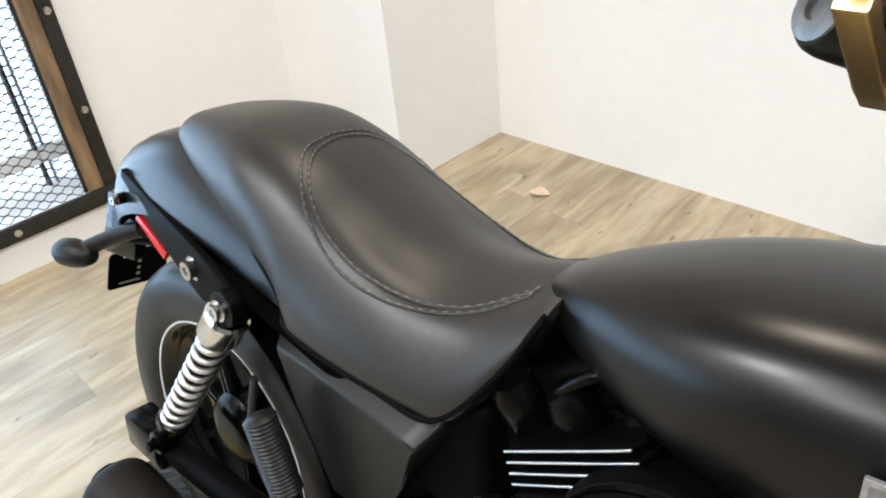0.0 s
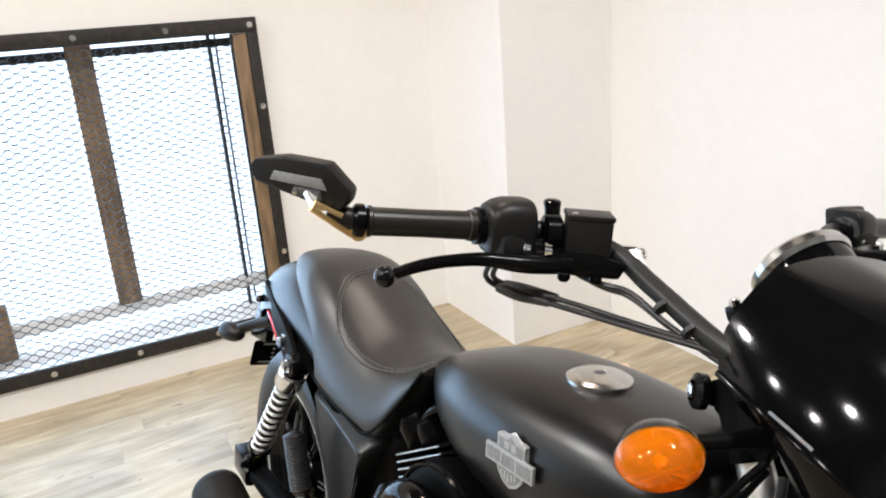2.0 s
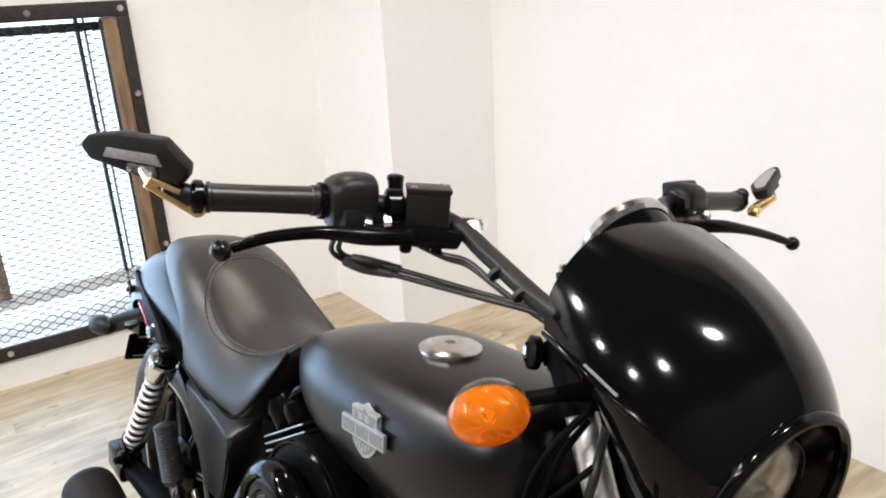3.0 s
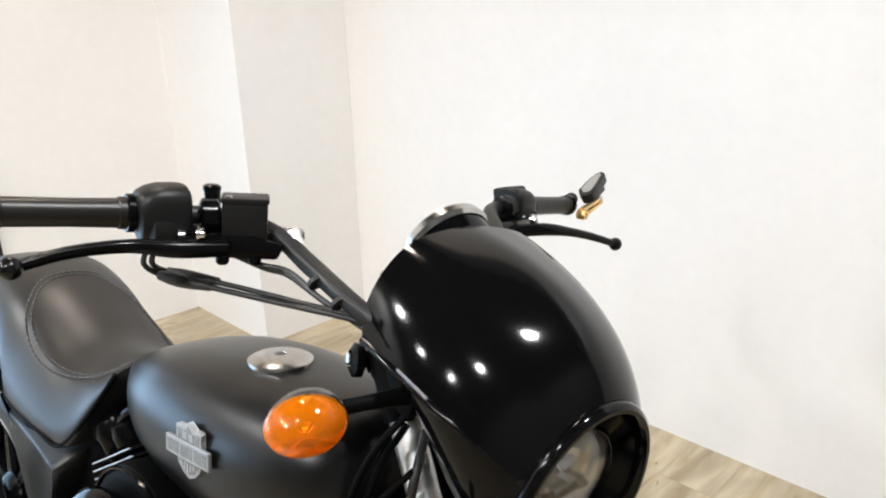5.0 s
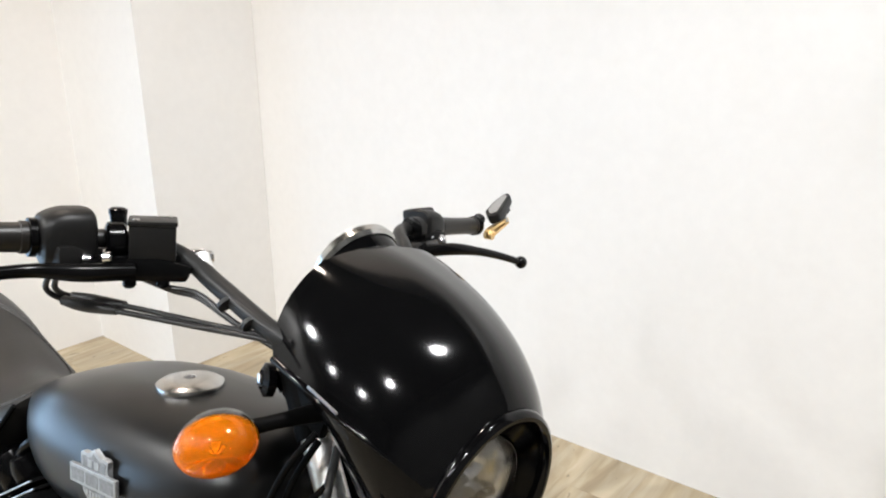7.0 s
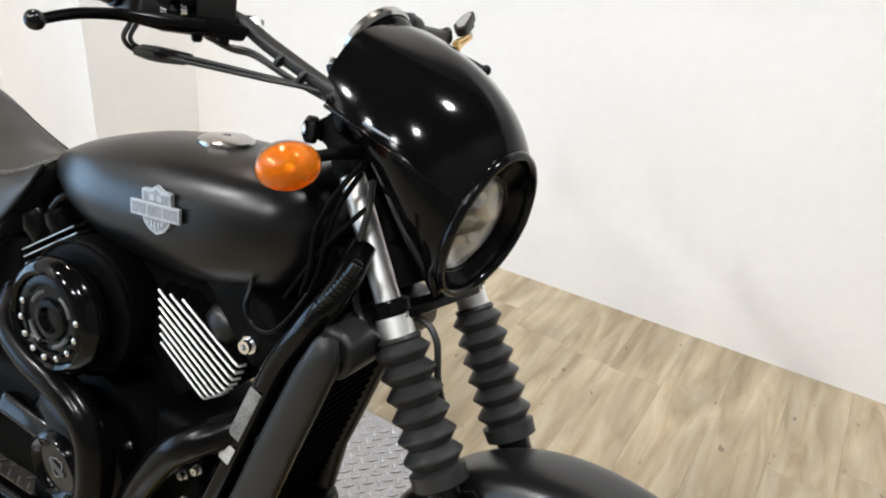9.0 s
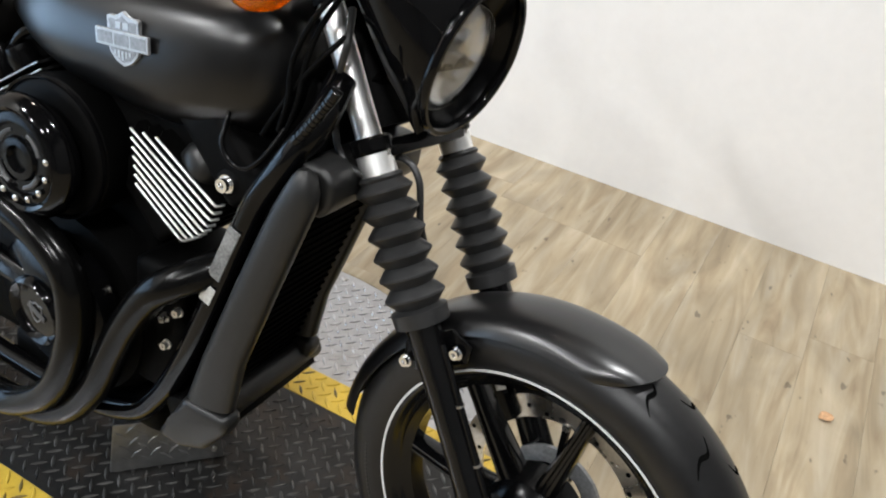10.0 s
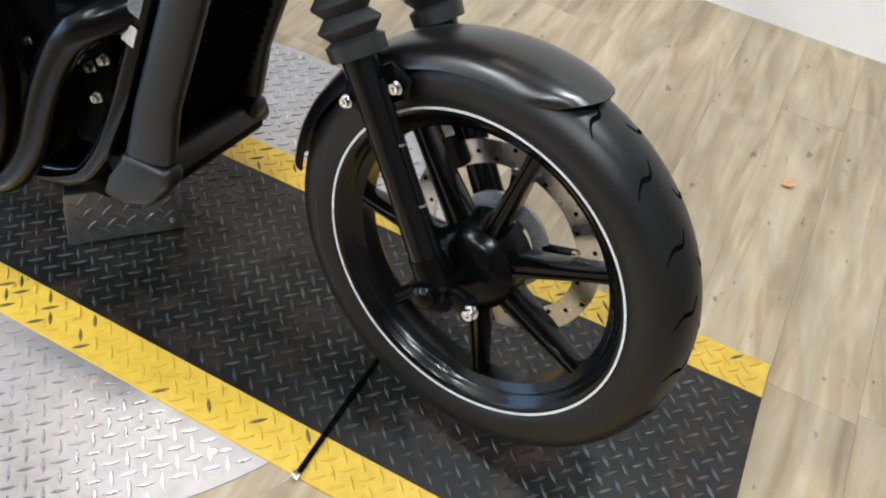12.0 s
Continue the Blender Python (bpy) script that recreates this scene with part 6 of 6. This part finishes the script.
part("muffler", tube([(-1.06, -0.180, 0.165), (-1.12, -0.187, 0.178), (-1.20, -0.193, 0.198), (-1.36, -0.203, 0.240), (-1.47, -0.211, 0.270), (-1.505, -0.213, 0.280), (-1.515, -0.2135, 0.283)], [0.027, 0.042, 0.052, 0.055, 0.055, 0.049, 0.030], 40, 28), MUFFLER, exh, "satin black muffler")
part("muffler_tip", tube([(-1.50, -0.213, 0.279), (-1.525, -0.2145, 0.286)], 0.024, 2, 20, cap=True), TRIM, exh)

# radiator with side shroud and chin
rad = empty("radiator", None, bike)
ra0, ra1 = V((-0.322, 0, 0.690)), V((-0.452, 0, 0.290))
rd = (ra1 - ra0).normalized()
rn = V((rd.z, 0, -rd.x))
rn = rn if rn.x > 0 else -rn
part("radiator_core", prism([(-0.105, 0.0), (0.115, 0.0), (0.115, (ra1 - ra0).length), (-0.105, (ra1 - ra0).length)], (0, 1, 0), rd, ra0 - rn * 0.030, 0.032, 0.003), CORE, rad, "black radiator core", False)
for q in range(26):
    o = ra0 + rd * (0.012 + q * 0.0155) - rn * 0.013
    part("radiator_fin", block((0.004, 0.200, 0.0035), Matrix.Translation(o + V((0, 0.005, 0))) @ pose(0, 0, 0, 0, 18, 0)), CORE, rad, smooth=False)
part("top_tank", prism([(-0.350, 0.716), (-0.318, 0.714), (-0.301, 0.700), (-0.302, 0.668), (-0.316, 0.650), (-0.345, 0.655)], (1, 0, 0), (0, 0, 1), (0, 0.005, 0), 0.214, 0.008, 3), SHROUD, rad, "dark panel over the radiator")
part("bottom_tank", tube([ra1 + V((-0.004, -0.105, 0)), ra1 + V((-0.004, 0.125, 0))], 0.026, 2, 20), SHROUD, rad)
for s in (-1, 1):
    sec = []
    edges = [((-0.333, 0.7155), (-0.322, 0.7165), 0.4), ((-0.339, 0.708), (-0.313, 0.709), 0.8), ((-0.350, 0.686), (-0.3075, 0.690), 1.0), ((-0.3615, 0.6625), (-0.3085, 0.671), 1.0), ((-0.390, 0.589), (-0.333, 0.596), 1.0),
             ((-0.412, 0.528), (-0.350, 0.545), 1.0), ((-0.430, 0.478), (-0.364, 0.500), 1.0), ((-0.455, 0.408), (-0.391, 0.4175), 1.0), ((-0.480, 0.326), (-0.404, 0.334), 1.0)]
    for (lx, lz), (rx_, rz_), k_ in edges:
        c_, h_ = V(((lx + rx_) / 2 - (0.022 if s > 0 else 0), s * (0.1215 if s < 0 else 0.098), (lz + rz_) / 2)), V(((rx_ - lx) / 2, 0, (rz_ - lz) / 2))
        sec.append([c_ + h_ * math.copysign(abs(math.cos(a)) ** 0.80, math.cos(a)) + V((0, 0.0165 * k_ * math.copysign(abs(math.sin(a)) ** 0.70, math.sin(a)), 0)) for a in [2 * math.pi * q / 28 for q in range(28)]])
    part("side_shroud", rings(bmesh.new(), sec), SHROUD, rad, "satin black radiator shroud")
    outl = [(-0.481, 0.326), (-0.402, 0.326), (-0.401, 0.303), (-0.439, 0.2515), (-0.486, 0.232), (-0.530, 0.236), (-0.505, 0.278)]
    part("shroud_foot", prism(outl, (1, 0, 0), (0, 0, 1), (0 if s < 0 else -0.022, -0.1205 if s < 0 else 0.098, 0), 0.038, 0.013, 5), SHROUD, rad, "rounded foot of the shroud")
part("chin", prism([(-0.545, 0.285), (-0.44, 0.300), (-0.425, 0.275), (-0.470, 0.235), (-0.525, 0.232)], (1, 0, 0), (0, 0, 1), (0, 0, 0), 0.22, 0.008), MATT, rad)

# right side cover under the seat, and rear brake parts
sc = empty("side_cover", None, bike)
for s in (-1, 1):
    g = []
    for i in range(21):
        u = min(i / 14, 1.0)
        q = max(0, i - 14) / 6                        # the front end turns inwards
        ex, ey = 0.013 * math.sin(q * math.pi / 2), 0.060 * (1 - math.cos(q * math.pi / 2))
        a = V((-1.262 + 0.300 * u + ex * 0.5, -0.056 + ey * 0.3, 0.646 + 0.002 * u))
        b = V((-1.236 + 0.250 * u + ex, -0.101 - 0.019 * u + ey, 0.597 + 0.003 * u + 0.005 * math.sin(u * math.pi) - 0.002 * q))
        c = V((-1.206 + 0.199 * u - ex * 0.6, -0.099 - 0.016 * u + ey * 1.1, 0.530 + 0.002 * u))
        d = V((-1.145 + 0.100 * u - ex * 1.2, -0.096 - 0.012 * u + ey * 1.2, 0.430 + 0.020 * u))
        if i == 0:                                    # the rear end is turned in too
            a, b, c, d = (p + V((0.004, 0.026, -0.008)) for p in (a, b, c, d))
        p0, p1 = a.lerp(b, 0.94), b.lerp(c, 0.06)      # rounded ridge
        rr = [a, a.lerp(b, 0.5)] + [p0 * (1 - w) ** 2 + b * 2 * w * (1 - w) + p1 * w * w for w in (0.0, 0.2, 0.4, 0.6, 0.8, 1.0)] + [b.lerp(c, 0.55), c, c.lerp(d, 0.5), d]
        g.append([V((p.x, -s * p.y, p.z)) for p in rr])
    part("cover_panel", sheet(g, -0.006 if s < 0 else 0.006), COVER, sc, "dark grey textured side cover")
part("ribbed_boot", lathe([(0.008, 0.0), (0.017, 0.004)] + [q for k in range(20) for q in ((0.0200, 0.0065 + k * 0.005), (0.0178, 0.0090 + k * 0.005))] + [(0.014, 0.112), (0.010, 0.114)], (-1.195, -0.150, 0.545), (0.32, 0.05, -0.95), 22), TYRE, bike, "ribbed black rubber boot")
part("brake_bracket", prism([(-0.02, -0.09), (0.022, -0.09), (0.018, 0.0), (-0.012, 0.0)], (1, 0, 0), (0, 0, 1), (-1.152, -0.140, 0.440), 0.012, 0.003), TRIM, bike)
bolt((-1.148, -0.147, 0.435), (0, -1, 0), 0.009, "bracket_bolt", bike, CHROME, 0.006)
part("rear_brake_hose", tube([(-1.235, -0.125, 0.560), (-1.245, -0.130, 0.49), (-1.225, -0.135, 0.43), (-1.17, -0.135, 0.385), (-1.12, -0.13, 0.37)], 0.0048, 30, 10), RUBBER, bike)
part("rear_inner_fender", sheet([[(-1.475 + r * math.sin(a), y, 0.296 + r * math.cos(a)) for y in (-0.080, -0.04, 0.04, 0.080)] for r, a in [(0.325, radians(-20 + 9 * k)) for k in range(13)]], 0.004), MATT, bike)
part("under_tray", block((0.30, 0.15, 0.16), Matrix.Translation((-1.08, 0, 0.565)), 0.03, 3), MATT, bike)
part("side_stand", tube([(-0.85, 0.12, 0.20), (-0.83, 0.19, 0.09), (-0.81, 0.235, 0.052)], [0.012, 0.011, 0.014], 14, 12), TRIM, bike)

# ---- floor planks, each a piece of the floor ----
PW, PL = 0.152, 0.92
bmp = bmesh.new()
block((PW - 0.0003, PL - 0.0003, 0.008), None, 0.0004, 1, bm=bmp)
plank_mesh = bpy.data.meshes.new("plank")
bmp.to_mesh(plank_mesh)
bmp.free()
plank_mesh.materials.append(PLANK)
rest = bmesh.new()
rng = random.Random(4)
count = 0
ix0, ix1 = int((W1 - 0.1) / PW) - 1, int(1.8 / PW) + 1
for i in range(ix0, ix1):
    shift = rng.random() * PL
    for j in range(-6, 3):
        x, y = (i + 0.5) * PW, j * PL + shift
        near = -2.95 < x < 1.6 and -1.3 < y < 1.9
        end = min(y + PL / 2, W3 + 0.1)
        long = end - (y - PL / 2)              # those at the wall are cut short
        if long < 0.02:
            continue
        y = end - long / 2
        if near and count < 300:
            o = new("plank", plank_mesh)
            o.parent = floor
            o.matrix_local = RM @ Matrix.Translation((x, y, -0.0080)) @ Matrix.Diagonal((1, long / PL, 1, 1))
            count += 1
        elif y > -7.0:
            block((PW - 0.0003, long - 0.0003, 0.008), RM @ Matrix.Translation((x, y, -0.0080)), 0, bm=rest)
tagged(part("plank_field", rest, PLANK, floor, smooth=False), kind="stuff")
